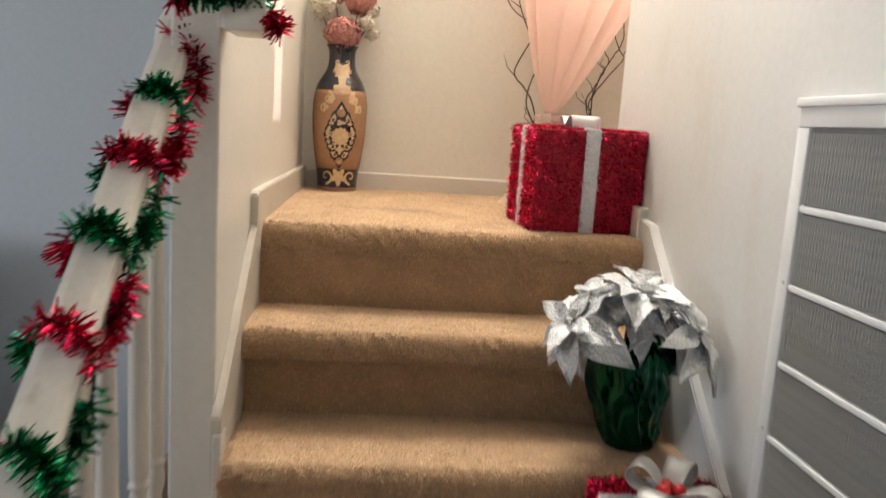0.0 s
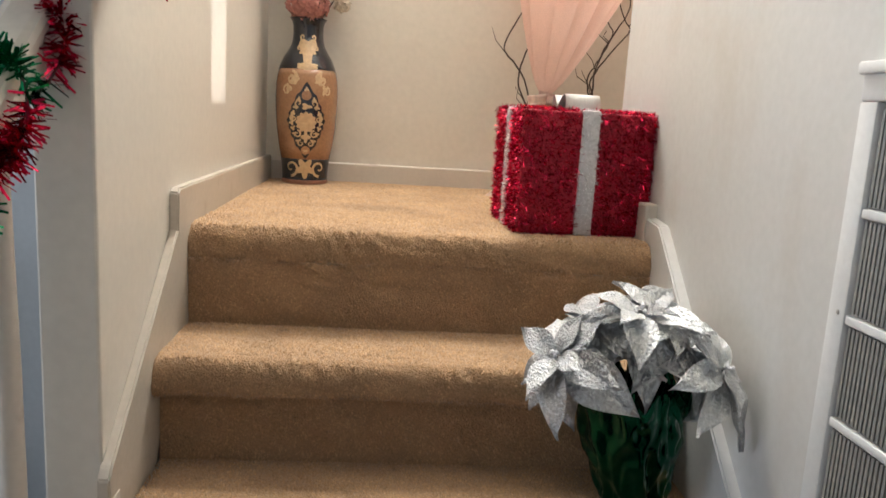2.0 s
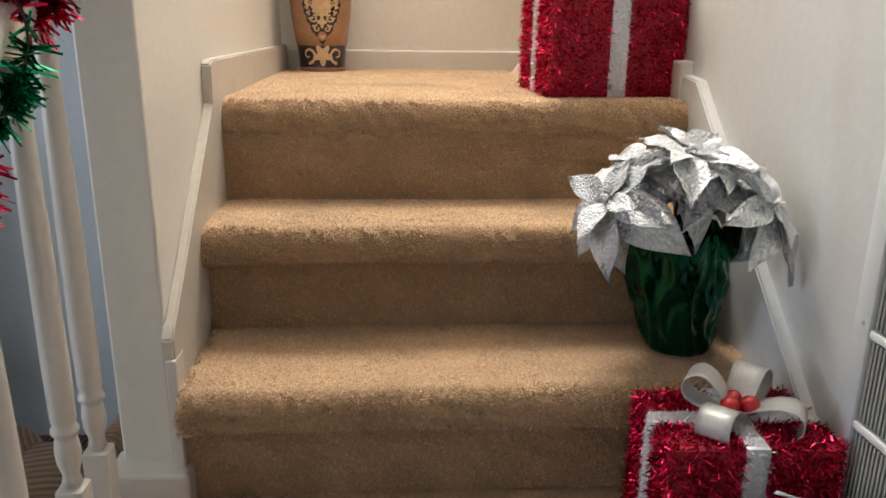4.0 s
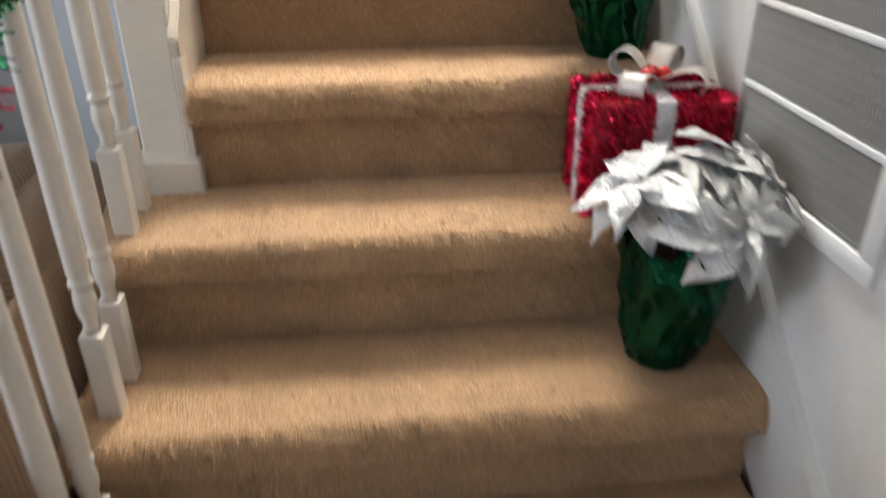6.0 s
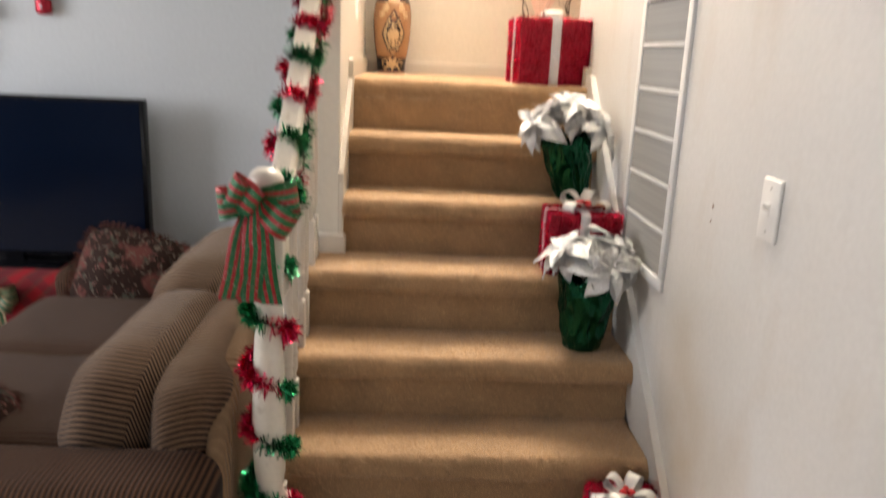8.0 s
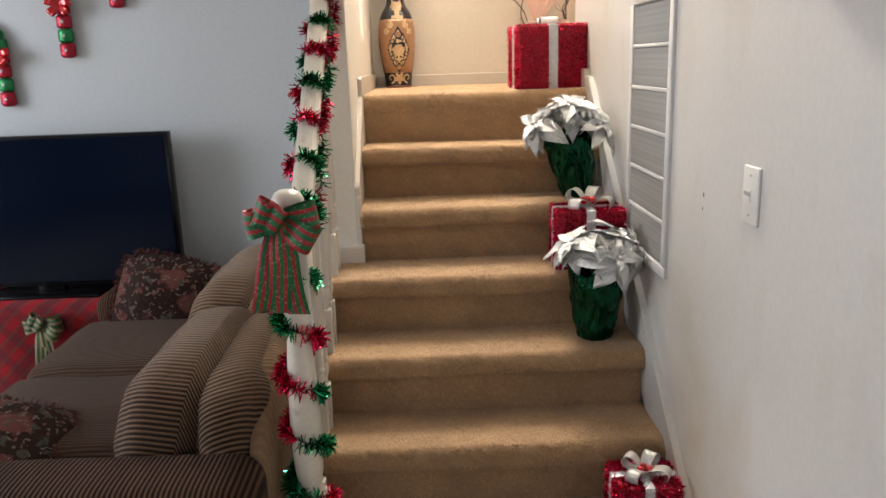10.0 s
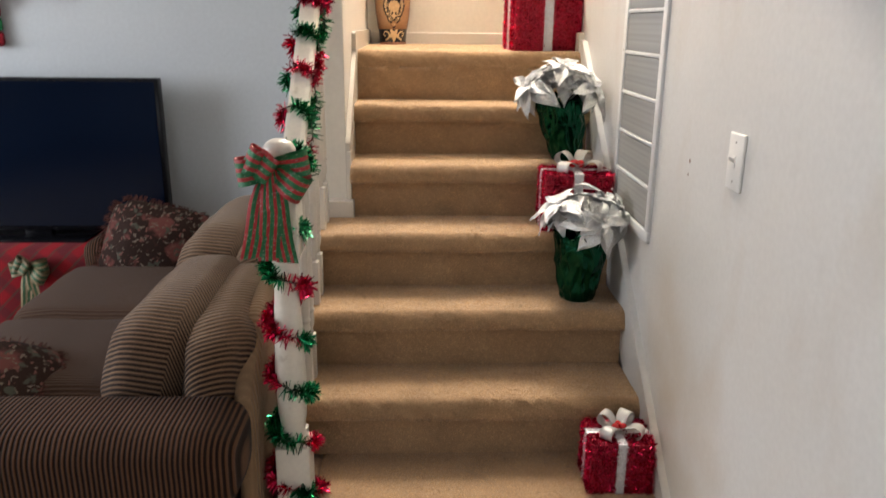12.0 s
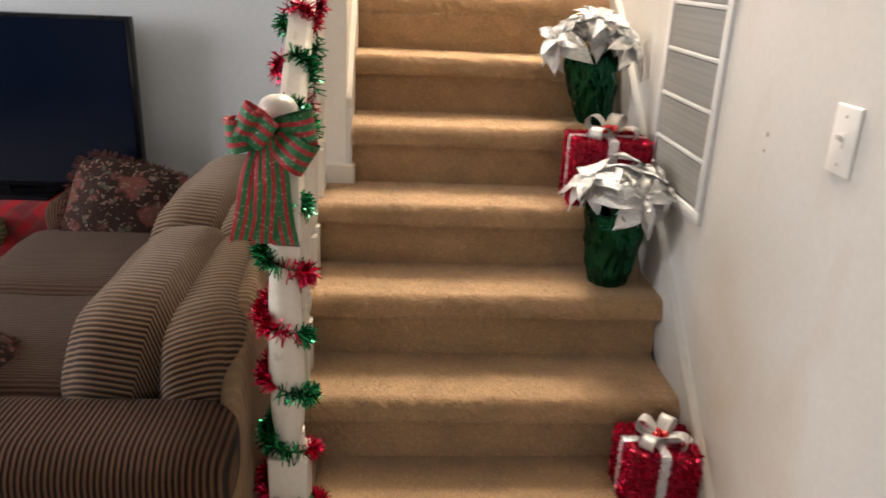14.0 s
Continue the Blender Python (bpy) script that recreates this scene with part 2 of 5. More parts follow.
def floral(name):
    """Tapestry: dark ground with dusty red and grey-green blossoms."""
    m = material(name, (0.036, 0.020, 0.016), 0.9, fine=300, bump=0.001, spec=0.12)
    nt = m.node_tree
    n, link = nt.nodes, nt.links.new
    p = n["Principled BSDF"]
    tc = n.new("ShaderNodeTexCoord")
    last = p.inputs["Base Color"].links[0].from_socket
    for colour, scale, low, high, seed in (((0.150, 0.052, 0.044), 9, 0.46, 0.34, 0.0), ((0.17, 0.135, 0.105), 42, 0.30, 0.20, 3.0), ((0.075, 0.076, 0.058), 20, 0.30, 0.2, 7.0), ((0.18, 0.078, 0.064), 36, 0.27, 0.18, 0.0)):
        mp = n.new("ShaderNodeMapping")
        mp.inputs["Location"].default_value = (seed, seed, 0)
        warp = n.new("ShaderNodeTexNoise")
        warp.inputs["Scale"].default_value = 30
        link(tc.outputs["Object"], warp.inputs["Vector"])
        add = n.new("ShaderNodeMixRGB")
        add.blend_type = 'ADD'
        add.inputs[0].default_value = 0.06
        link(tc.outputs["Object"], add.inputs[1])
        link(warp.outputs["Color"], add.inputs[2])
        link(add.outputs[0], mp.inputs["Vector"])
        v = n.new("ShaderNodeTexVoronoi")
        v.inputs["Scale"].default_value = scale
        v.inputs["Randomness"].default_value = 0.9
        link(mp.outputs[0], v.inputs["Vector"])
        r = n.new("ShaderNodeMapRange")
        r.inputs[1].default_value, r.inputs[2].default_value = low, high
        link(v.outputs["Distance"], r.inputs[0])
        mix = n.new("ShaderNodeMix")
        mix.data_type = 'RGBA'
        link(r.outputs[0], mix.inputs["Factor"])
        link(last, mix.inputs["A"])
        mix.inputs["B"].default_value = (*colour, 1)
        last = mix.outputs["Result"]
    link(last, p.inputs["Base Color"])
    return m


M = {}
M["wall_warm"] = stained(material("cream_wall_paint", (0.68, 0.638, 0.560), 0.40, second=(0.64, 0.595, 0.518), scale=2.2, fine=60, bump=0.0002, bump_scale=60, fine_amount=0.03),
                         (0.42, 0.34, 0.26), 5, 0.62, 0.8, 0.25, (1, 1, 0.6))
M["wall_right"] = stained(stained(material("scuffed_wall_paint", (0.590, 0.590, 0.577), 0.40, second=(0.562, 0.556, 0.538), scale=2.0, fine=70, bump=0.0002, bump_scale=50, fine_amount=0.03),
                                  (0.40, 0.31, 0.22), 3.0, 0.54, 0.80, 0.38, (1, 1.6, 0.7)), (0.36, 0.33, 0.30), 9, 0.62, 0.80, 0.16, (1, 1.3, 0.8))
smudged(M["wall_right"], ((-1.21, 0.577, 0.22, 0.30), (-1.24, 0.44, 0.22, 0.32), (-1.43, 0.40, 0.26, 0.30), (-1.55, 0.30, 0.26, 0.26), (-1.16, 0.75, 0.17, 0.14),
                          (-1.30, 0.20, 0.22, 0.24), (-1.75, 0.85, 0.30, 0.10)), (0.42, 0.33, 0.22))
M["wall_room"] = material("room_wall_paint", (0.545, 0.575, 0.595), 0.6, second=(0.51, 0.54, 0.56), scale=1.4, fine=60, bump=0.0005, bump_scale=90, fine_amount=0.03)
M["ceiling"] = material("ceiling_paint", (0.78, 0.77, 0.75), 0.9, scale=3, fine=150, bump=0.001)
M["trim"] = stained(material("white_trim_paint", (0.605, 0.56, 0.495), 0.34, second=(0.565, 0.515, 0.45), scale=5, fine=90, fine_amount=0.03, bump=0.0004, bump_scale=40),
                    (0.32, 0.25, 0.19), 22, 0.66, 0.78, 0.35)
M["skirt"] = stained(material("cream_skirt_paint", (0.53, 0.475, 0.400), 0.42, second=(0.48, 0.425, 0.35), scale=6, fine=90, fine_amount=0.04, bump=0.0004, bump_scale=40),
                     (0.32, 0.25, 0.18), 14, 0.58, 0.76, 0.4)
M["rail"] = stained(material("handrail_paint", (0.74, 0.69, 0.61), 0.30, second=(0.66, 0.60, 0.51), scale=9, fine=90, fine_amount=0.04, bump=0.0005, bump_scale=30),
                    (0.30, 0.22, 0.15), 26, 0.64, 0.76, 0.4, (1, 0.4, 1))
M["carpet"] = stained(material("tan_carpet", (0.48, 0.303, 0.160), 0.95, second=(0.362, 0.224, 0.116), scale=9, fine=420, fine_amount=0.22, bump=0.004, bump_scale=330, sheen=0.25),
                      (0.21, 0.135, 0.078), 6, 0.54, 0.72, 0.5)
M["pile"] = stained(material("tan_carpet_pile", (0.54, 0.350, 0.189), 0.95, second=(0.408, 0.256, 0.134), scale=9, fine=200, fine_amount=0.15, random_island=0.26, sheen=0.2),
                    (0.22, 0.145, 0.085), 5, 0.58, 0.74, 0.4)
stained(M["pile"], (0.15, 0.095, 0.052), 42, 0.60, 0.72, 0.55)
M["floor"] = material("room_carpet", (0.44, 0.36, 0.27), 0.95, scale=4, fine=350, fine_amount=0.2, bump=0.004, bump_scale=250)
M["red_tinsel"] = material("red_tinsel", (0.64, 0.014, 0.078), 0.20, 0.88, second=(0.40, 0.005, 0.03), scale=40, random_island=0.65)
M["red_core"] = material("red_foil_board", (0.36, 0.008, 0.026), 0.5, 0.2, scale=40, fine=300, bump=0.002)
M["green_tinsel"] = material("green_tinsel", (0.014, 0.30, 0.110), 0.18, 0.88, second=(0.006, 0.14, 0.06), scale=40, random_island=0.65)
M["white_tinsel"] = material("white_tinsel", (0.72, 0.72, 0.74), 0.35, 0.35, scale=60, random_island=0.25)
M["silver_ribbon"] = material("silver_ribbon", (0.60, 0.58, 0.55), 0.42, 0.25, second=(0.54, 0.52, 0.49), scale=20, fine=500, bump=0.0002)
M["berry"] = material("red_berry_gloss", (0.55, 0.008, 0.012), 0.16, 0.3, scale=20, coat=0.6)
M["foil"] = material("green_foil", (0.005, 0.085, 0.040), 0.13, 0.85, second=(0.002, 0.035, 0.018), scale=14, fine=60, bump=0.0012, bump_scale=9)
M["silver_leaf"] = material("silver_fabric_leaf", (0.66, 0.655, 0.635), 0.31, 0.66, second=(0.49, 0.515, 0.545), scale=4, fine=26, bump=0.0065, bump_scale=20, random_object=0.34, fine_amount=0.18)
M["soil"] = material("brown_foam", (0.10, 0.06, 0.035), 0.9, scale=60, bump=0.003)
M["ochre"] = material("ochre_glaze", (0.43, 0.245, 0.125), 0.26, second=(0.25, 0.115, 0.055), scale=7, fine=140, amount=0.7, coat=0.3)
M["gold_paint"] = material("gold_glaze", (0.60, 0.43, 0.25), 0.25, second=(0.52, 0.35, 0.18), scale=40, coat=0.3)
M["black_glaze"] = material("black_glaze", (0.012, 0.014, 0.022), 0.14, second=(0.02, 0.022, 0.03), scale=20, coat=0.5)
M["rust"] = material("unglazed_foot", (0.34, 0.16, 0.10), 0.7, scale=30)
M["petal_pink"] = material("dusty_pink_petal", (0.57, 0.28, 0.235), 0.8, second=(0.47, 0.20, 0.165), scale=40, random_island=0.22, translucent=0.2)
M["petal_cream"] = material("cream_petal", (0.72, 0.66, 0.54), 0.8, second=(0.62, 0.55, 0.42), scale=40, random_island=0.12, translucent=0.2)
M["drape"] = material("peach_sheer_cloth", (0.74, 0.565, 0.485), 0.8, second=(0.70, 0.52, 0.44), scale=9, fine=600, bump=0.0004, translucent=0.38, sheen=0.3)
M["drape_tie"] = material("pale_pink_satin", (0.74, 0.56, 0.49), 0.4, scale=20, translucent=0.2)
M["twig"] = material("dark_twig_bark", (0.045, 0.035, 0.03), 0.85, second=(0.08, 0.06, 0.05), scale=60, bump=0.001)
M["vent_metal"] = material("white_enamel_grille", (0.64, 0.65, 0.65), 0.35, second=(0.59, 0.60, 0.60), scale=12, fine=120, fine_amount=0.03)
M["vent_fin"] = material("grey_grille_fin", (0.375, 0.363, 0.332), 0.5, second=(0.35, 0.338, 0.308), scale=25, fine=90)
M["vent_dark"] = material("grey_backing_sheet", (0.24, 0.23, 0.215), 0.9, scale=30)
M["plastic"] = material("white_switch_plastic", (0.78, 0.77, 0.74), 0.28, scale=10, fine_amount=0.02, coat=0.2)
M["hole"] = material("torn_plaster", (0.20, 0.12, 0.07), 0.9, scale=200)
M["tv_screen"] = material("black_screen_glass", (0.0025, 0.006, 0.017), 0.06, scale=3, fine_amount=0.02, spec=0.15)
M["tv_frame"] = material("black_gloss_bezel", (0.006, 0.006, 0.008), 0.25, scale=8, spec=0.2)
M["wood"] = material("dark_wood", (0.09, 0.05, 0.03), 0.5, scale=14)
M["plaid"] = plaid("red_plaid_cotton")
# One fabric in several tones: arms and seat darker, cushions and back paler.
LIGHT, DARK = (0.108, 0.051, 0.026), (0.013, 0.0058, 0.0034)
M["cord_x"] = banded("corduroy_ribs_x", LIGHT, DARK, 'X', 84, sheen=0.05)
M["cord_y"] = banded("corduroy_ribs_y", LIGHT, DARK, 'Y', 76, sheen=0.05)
# worn= pales the cushion tops, standing for wear and light from above.
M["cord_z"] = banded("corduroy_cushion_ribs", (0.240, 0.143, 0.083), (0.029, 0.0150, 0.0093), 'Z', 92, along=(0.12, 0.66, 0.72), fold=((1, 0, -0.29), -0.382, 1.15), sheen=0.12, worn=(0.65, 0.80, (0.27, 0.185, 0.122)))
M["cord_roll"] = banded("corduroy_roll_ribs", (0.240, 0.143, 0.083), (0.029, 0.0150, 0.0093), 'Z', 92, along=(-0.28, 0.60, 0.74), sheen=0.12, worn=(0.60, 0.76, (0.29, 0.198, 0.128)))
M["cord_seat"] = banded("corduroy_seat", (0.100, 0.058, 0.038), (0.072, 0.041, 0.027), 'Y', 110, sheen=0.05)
M["cord_back"] = banded("corduroy_tan_back", (0.29, 0.185, 0.106), (0.235, 0.149, 0.085), 'Y', 70, warp=0.5, sheen=0.1)
M["floral"] = floral("floral_tapestry")
M["fringe"] = material("maroon_fringe", (0.12, 0.048, 0.038), 0.9, random_island=0.4, spec=0.1)
M["bow"] = striped("red_green_glitter_ribbon", ((0.36, 0.012, 0.017), (0.005, 0.135, 0.043)), 3.0)
M["bow_gold"] = striped("gold_green_ribbon", ((0.24, 0.18, 0.10), (0.025, 0.09, 0.035)), 2.5)
M["red_ball"] = material("red_glitter_ball", (0.40, 0.01, 0.03), 0.3, 0.5, scale=60, fine=400, bump=0.001, fine_amount=0.3)
M["green_ball"] = material("green_glitter_band", (0.015, 0.22, 0.07), 0.3, 0.5, scale=60, fine=400, bump=0.001, fine_amount=0.3)

# ---------------------------------------------------------------- helpers


def mesh_of(name, bm, mat, smooth=True):
    me = bpy.data.meshes.new(name)
    bm.normal_update()
    bm.to_mesh(me)
    bm.free()
    me.materials.append(mat)
    if smooth:
        me.polygons.foreach_set("use_smooth", [True] * len(me.polygons))
        if len(me.vertices) <= 110:
            me.set_sharp_from_angle(angle=radians(25))
    return me


def part(name, bm, mat, parent, label="", smooth=True):
    ob = new(name, mesh_of(name, bm, mat, smooth))
    ob.parent = parent
    if label:
        tagged(ob, label)
    return ob


def raw(name, verts, faces, mat, parent=None, smooth=False):
    me = bpy.data.meshes.new(name)
    verts, faces = np.asarray(verts, dtype=np.float32), np.asarray(faces, dtype=np.int32)
    k = faces.shape[1]
    me.vertices.add(len(verts))
    me.vertices.foreach_set("co", verts.ravel())
    me.loops.add(faces.size)
    me.loops.foreach_set("vertex_index", faces.ravel())
    me.polygons.add(len(faces))
    me.polygons.foreach_set("loop_start", np.arange(0, faces.size, k, dtype=np.int32))
    me.update(calc_edges=True)
    me.validate()
    me.materials.append(mat)
    if smooth:
        me.polygons.foreach_set("use_smooth", [True] * len(me.polygons))
    ob = new(name, me)
    ob.parent = parent
    return ob


def thing(name, loc=(0, 0, 0), rz=0.0, label="", category="", group="", kind=""):
    ob = new(name)
    ob.empty_display_size = 0.1
    ob.matrix_world = pose(*loc, 0, 0, rz)
    return tagged(ob, label, category, group, kind)


def box(bm, x0, x1, y0, y1, z0, z1, bevel=0.0, segments=2):
    made = bmesh.ops.create_cube(bm, size=1.0)["verts"]
    for v in made:
        v.co = Vector(((x0 + x1) / 2 + v.co.x * (x1 - x0), (y0 + y1) / 2 + v.co.y * (y1 - y0), (z0 + z1) / 2 + v.co.z * (z1 - z0)))
    if bevel:
        edges = {e for v in made for e in v.link_edges}
        bmesh.ops.bevel(bm, geom=list(edges), offset=bevel, segments=segments, profile=0.5, affect='EDGES')
    return bm


def boxed(x0, x1, y0, y1, z0, z1, bevel=0.0, segments=2):
    return box(bmesh.new(), x0, x1, y0, y1, z0, z1, bevel, segments)


def structure(name, bm, mat, label, smooth=False):
    return tagged(new(name, mesh_of(name, bm, mat, smooth)), label, name.split("_")[0], kind="structure")


def lathe(bm, profile, segs=32, cx=0.0, cy=0.0, wobble=None):
    """Turn a profile of (radius, z) round the upright through (cx, cy)."""
    rings = []
    for r, z in profile:
        ring = []
        for i in range(segs):
            a = 2 * math.pi * i / segs
            rr = r * (wobble(a, z) if wobble else 1.0)
            ring.append(bm.verts.new((cx + rr * math.cos(a), cy + rr * math.sin(a), z)))
        rings.append(ring)
    for a, b in zip(rings, rings[1:]):
        for i in range(segs):
            j = (i + 1) % segs
            bm.faces.new((a[i], a[j], b[j], b[i]))
    bm.faces.new(list(reversed(rings[0])))
    bm.faces.new(rings[-1])
    return bm


def tube(bm, points, radius, segs=8, ends=True):
    """A round rod along points; radius is a number or a function of 0..1."""
    pts = [Vector(p) for p in points]
    n = len(pts)
    up = Vector((0.13, 0.31, 1)).normalized()
    rings = []
    for i, p in enumerate(pts):
        t = (pts[min(i + 1, n - 1)] - pts[max(i - 1, 0)]).normalized()
        s = t.cross(up)
        if s.length < 1e-3:
            s = t.cross(Vector((1, 0, 0)))
        s.normalize()
        u = s.cross(t)
        r = radius(i / (n - 1)) if callable(radius) else radius
        rings.append([bm.verts.new(p + r * (math.cos(a) * s + math.sin(a) * u)) for a in (2 * math.pi * k / segs for k in range(segs))])
    for a, b in zip(rings, rings[1:]):
        for k in range(segs):
            j = (k + 1) % segs
            bm.faces.new((a[k], a[j], b[j], b[k]))
    if ends:
        bm.faces.new(list(reversed(rings[0])))
        bm.faces.new(rings[-1])
    return bm


def ribbon(bm, points, sides, width, thick=0.0012, start_v=0.0):
    """A strip of cloth along points; sides gives the way across it. Mapped for stripes."""
    uv = bm.loops.layers.uv.get("UVMap") or bm.loops.layers.uv.new("UVMap")
    rows = []
    pts = [Vector(p) for p in points]
    n = len(pts)
    for i, p in enumerate(pts):
        s = Vector(sides[i] if isinstance(sides, list) else sides).normalized()
        t = (pts[min(i + 1, n - 1)] - pts[max(i - 1, 0)]).normalized()
        nn = s.cross(t).normalized()
        w = width(i / (n - 1)) if callable(width) else width
        rows.append([[bm.verts.new(p + s * w * (k / 4 - 0.5) + nn * o) for k in range(5)] for o in (0, thick)])
    for i in range(n - 1):
        for side in (0, 1):
            for k in range(4):
                q = (rows[i][side][k], rows[i][side][k + 1], rows[i + 1][side][k + 1], rows[i + 1][side][k])
                f = bm.faces.new(q if side else tuple(reversed(q)))
                for lp in f.loops:
                    for kk in range(5):
                        if lp.vert in (rows[i][side][kk], rows[i + 1][side][kk]):
                            lp[uv].uv = (0 if lp.vert is rows[i][side][kk] else 1, kk / 4)
        for k in (0, 4):
            f = bm.faces.new((rows[i][0][k], rows[i][1][k], rows[i + 1][1][k], rows[i + 1][0][k]))
            for lp in f.loops:
                lp[uv].uv = (0, 0.0 if k == 0 else 0.999)
    for i in (0, n - 1):
        for k in range(4):
            bm.faces.new((rows[i][0][k], rows[i][0][k + 1], rows[i][1][k + 1], rows[i][1][k]))
    return bm


def cushion(bm, cx, cy, cz, hx, hy, hz, r, puff=(0, 0, 0), cuts=12, lean=0.0, rough=0.0):
    """A stuffed block: rounded edges, bulging faces, a slight unevenness, and a lean of its top along x."""
    made = bmesh.ops.create_cube(bm, size=2.0)["verts"]
    edges = list({e for v in made for e in v.link_edges})
    bmesh.ops.subdivide_edges(bm, edges=edges, cuts=cuts, use_grid_fill=True)
    h = Vector((hx, hy, hz))
    for v in list(bm.verts):
        u = Vector([math.copysign(abs(c) ** 0.75, c) for c in v.co])
        p = Vector((u.x * hx, u.y * hy, u.z * hz))
        inner = Vector([max(-(h[i] - r), min(h[i] - r, p[i])) for i in range(3)])
        d = p - inner
        if d.length > 1e-9:
            p = inner + d.normalized() * r
        for i in range(3):
            j, k = (i + 1) % 3, (i + 2) % 3
            if puff[i]:
                p[i] += math.copysign(puff[i], u[i]) * (1 - u[j] ** 2) * (1 - u[k] ** 2) * abs(u[i]) ** 2
        if rough:
            p += rough * noise.noise_vector(p * 6 + Vector((cx, cy, cz)) * 5)
        p.x += lean * (p.z + hz)
        v.co = p + Vector((cx, cy, cz))
    return bm


def slivers(name, centres, normals, mat, parent, length, width, seed, out=0.6, per=1):
    """Tinsel: thin strips that stand away from a surface, each tilted by chance."""
    rng = np.random.default_rng(seed)
    c = np.repeat(np.asarray(centres, dtype=float), per, axis=0)
    nn = np.repeat(np.asarray(normals, dtype=float), per, axis=0)
    k = len(c)
    d = rng.normal(size=(k, 3))
    d /= np.linalg.norm(d, axis=1)[:, None]
    d = d + out * 1.6 * nn
    d /= np.linalg.norm(d, axis=1)[:, None]
    side = np.cross(d, rng.normal(size=(k, 3)))
    side /= np.linalg.norm(side, axis=1)[:, None]
    ln = length * rng.uniform(0.6, 1.2, size=(k, 1))
    tip = c + d * ln
    tip[:, 2] -= 0.12 * ln[:, 0]
    v = np.stack([c - side * width / 2, c + side * width / 2, tip + side * width / 3, tip - side * width / 3], axis=1).reshape(-1, 3)
    f = np.arange(4 * k).reshape(-1, 4)
    ob = raw(name, v, f, mat, parent)
    return tagged(ob, kind="stuff")

# ---------------------------------------------------------------- stairs
RISE, RUN, TOP = 0.187, 0.222, 1.309
WALL_X = 0.902          # face of the long wall beside the stairs
SKIRT_X = 0.884
OPEN_X = -0.150         # open ends of the lower treads
END_Y = -0.393           # where the wall beside the upper treads ends


def step_profile(nose_y, top_z, low_z, back_y, overhang):
    """Outline of one carpeted step from the foot of its riser to the back of its tread, with the outward way at each point."""
    riser = nose_y + overhang
    h, low_r, up_r = 0.060, 0.012, 0.034
    pts = [(riser, low_z + (top_z - h - low_z) * i / 6, -1.0, 0.0) for i in range(7)]
    for a in (radians(q) for q in (0, 30, 60, 90)):
        pts.append((min(riser, nose_y + low_r - low_r * math.sin(a)), top_z - h + low_r - low_r * math.cos(a), -math.sin(a), -math.cos(a)))
    pts.append((nose_y - 0.001, top_z - 0.041, -1.0, 0.0))
    for a in (radians(q) for q in (0, 18, 36, 54, 72, 90)):
        pts.append((nose_y + up_r - up_r * math.cos(a), top_z - up_r + up_r * math.sin(a), -math.cos(a), math.sin(a)))
    cy = nose_y + up_r
    pts += [(cy + (back_y - cy) * i / 6, top_z, 0.0, 1.0) for i in range(7)]
    return pts


def uneven(x, s, k):
    """How far the worn carpet stands out at a place along and round a step, in metres."""
    return (0.0026 * np.sin(7 * x + 2 * k + 1.3 * np.sin(11 * s + k)) + 0.0017 * np.sin(38 * x + 5 * np.sin(9 * x + k) + 60 * s)
            + 0.0013 * np.sin(96 * x + 4 * np.sin(23 * x + k) + 130 * s + k))


def arc_of(pts):
    p = np.array(pts)
    return np.concatenate([[0], np.cumsum(np.hypot(np.diff(p[:, 0]), np.diff(p[:, 1])))])


def carpet_pile(parent, pts, x0, x1, seed, spacing=0.0034, keep_back=0.30):
    """Tufts of the carpet on a step: small three-sided spikes that lean by chance."""
    rng = np.random.default_rng(seed)
    p = np.array(pts)
    arc = arc_of(pts)
    total = min(arc[-1], arc[18] + keep_back)
    k = int((x1 - x0) * total / spacing ** 2)
    s = rng.uniform(0.0, total, k)
    x = rng.uniform(x0, x1, k)
    y, z, ny, nz = (np.interp(s, arc, p[:, i]) for i in range(4))
    nl = np.hypot(ny, nz)
    nrm = np.stack([np.zeros(k), ny / nl, nz / nl], axis=1)
    flat = np.abs(nrm[:, 2]) > 0.93
    out = uneven(x, s, seed - 100) * np.clip(s / 0.03, 0, 1) * np.where(flat, 0.3, 1.0)
    base = np.stack([x, y, z], axis=1) + nrm * (out - 0.001)[:, None]
    lean = nrm + rng.normal(size=(k, 3)) * np.where(flat, 0.30, 0.38)[:, None] + np.array([0, -0.12, -0.22]) * (1 - np.abs(nrm[:, 2:3]))
    lean /= np.linalg.norm(lean, axis=1)[:, None]
    tip = base + lean * (rng.uniform(0.003, 0.0068, size=k) * (1 + np.where(flat, 0.10, 0.35) * np.sin(150 * x + 3 * np.sin(40 * x) + 210 * s)) * np.where(flat, 0.72, 1.0))[:, None]
    a = np.cross(lean, rng.normal(size=(k, 3)))
    a /= np.linalg.norm(a, axis=1)[:, None]
    b = np.cross(lean, a)
    w = 0.0023
    v = np.stack([base + a * w, base - a * w / 2 + b * w * 0.87, base - a * w / 2 - b * w * 0.87, tip], axis=1).reshape(-1, 3)
    i = np.arange(k)[:, None] * 4
    f = np.concatenate([i + np.array([[0, 1, 3]]), i + np.array([[1, 2, 3]]), i + np.array([[2, 0, 3]])])
    return tagged(raw("carpet_pile", v, f, M["pile"], parent), kind="stuff")


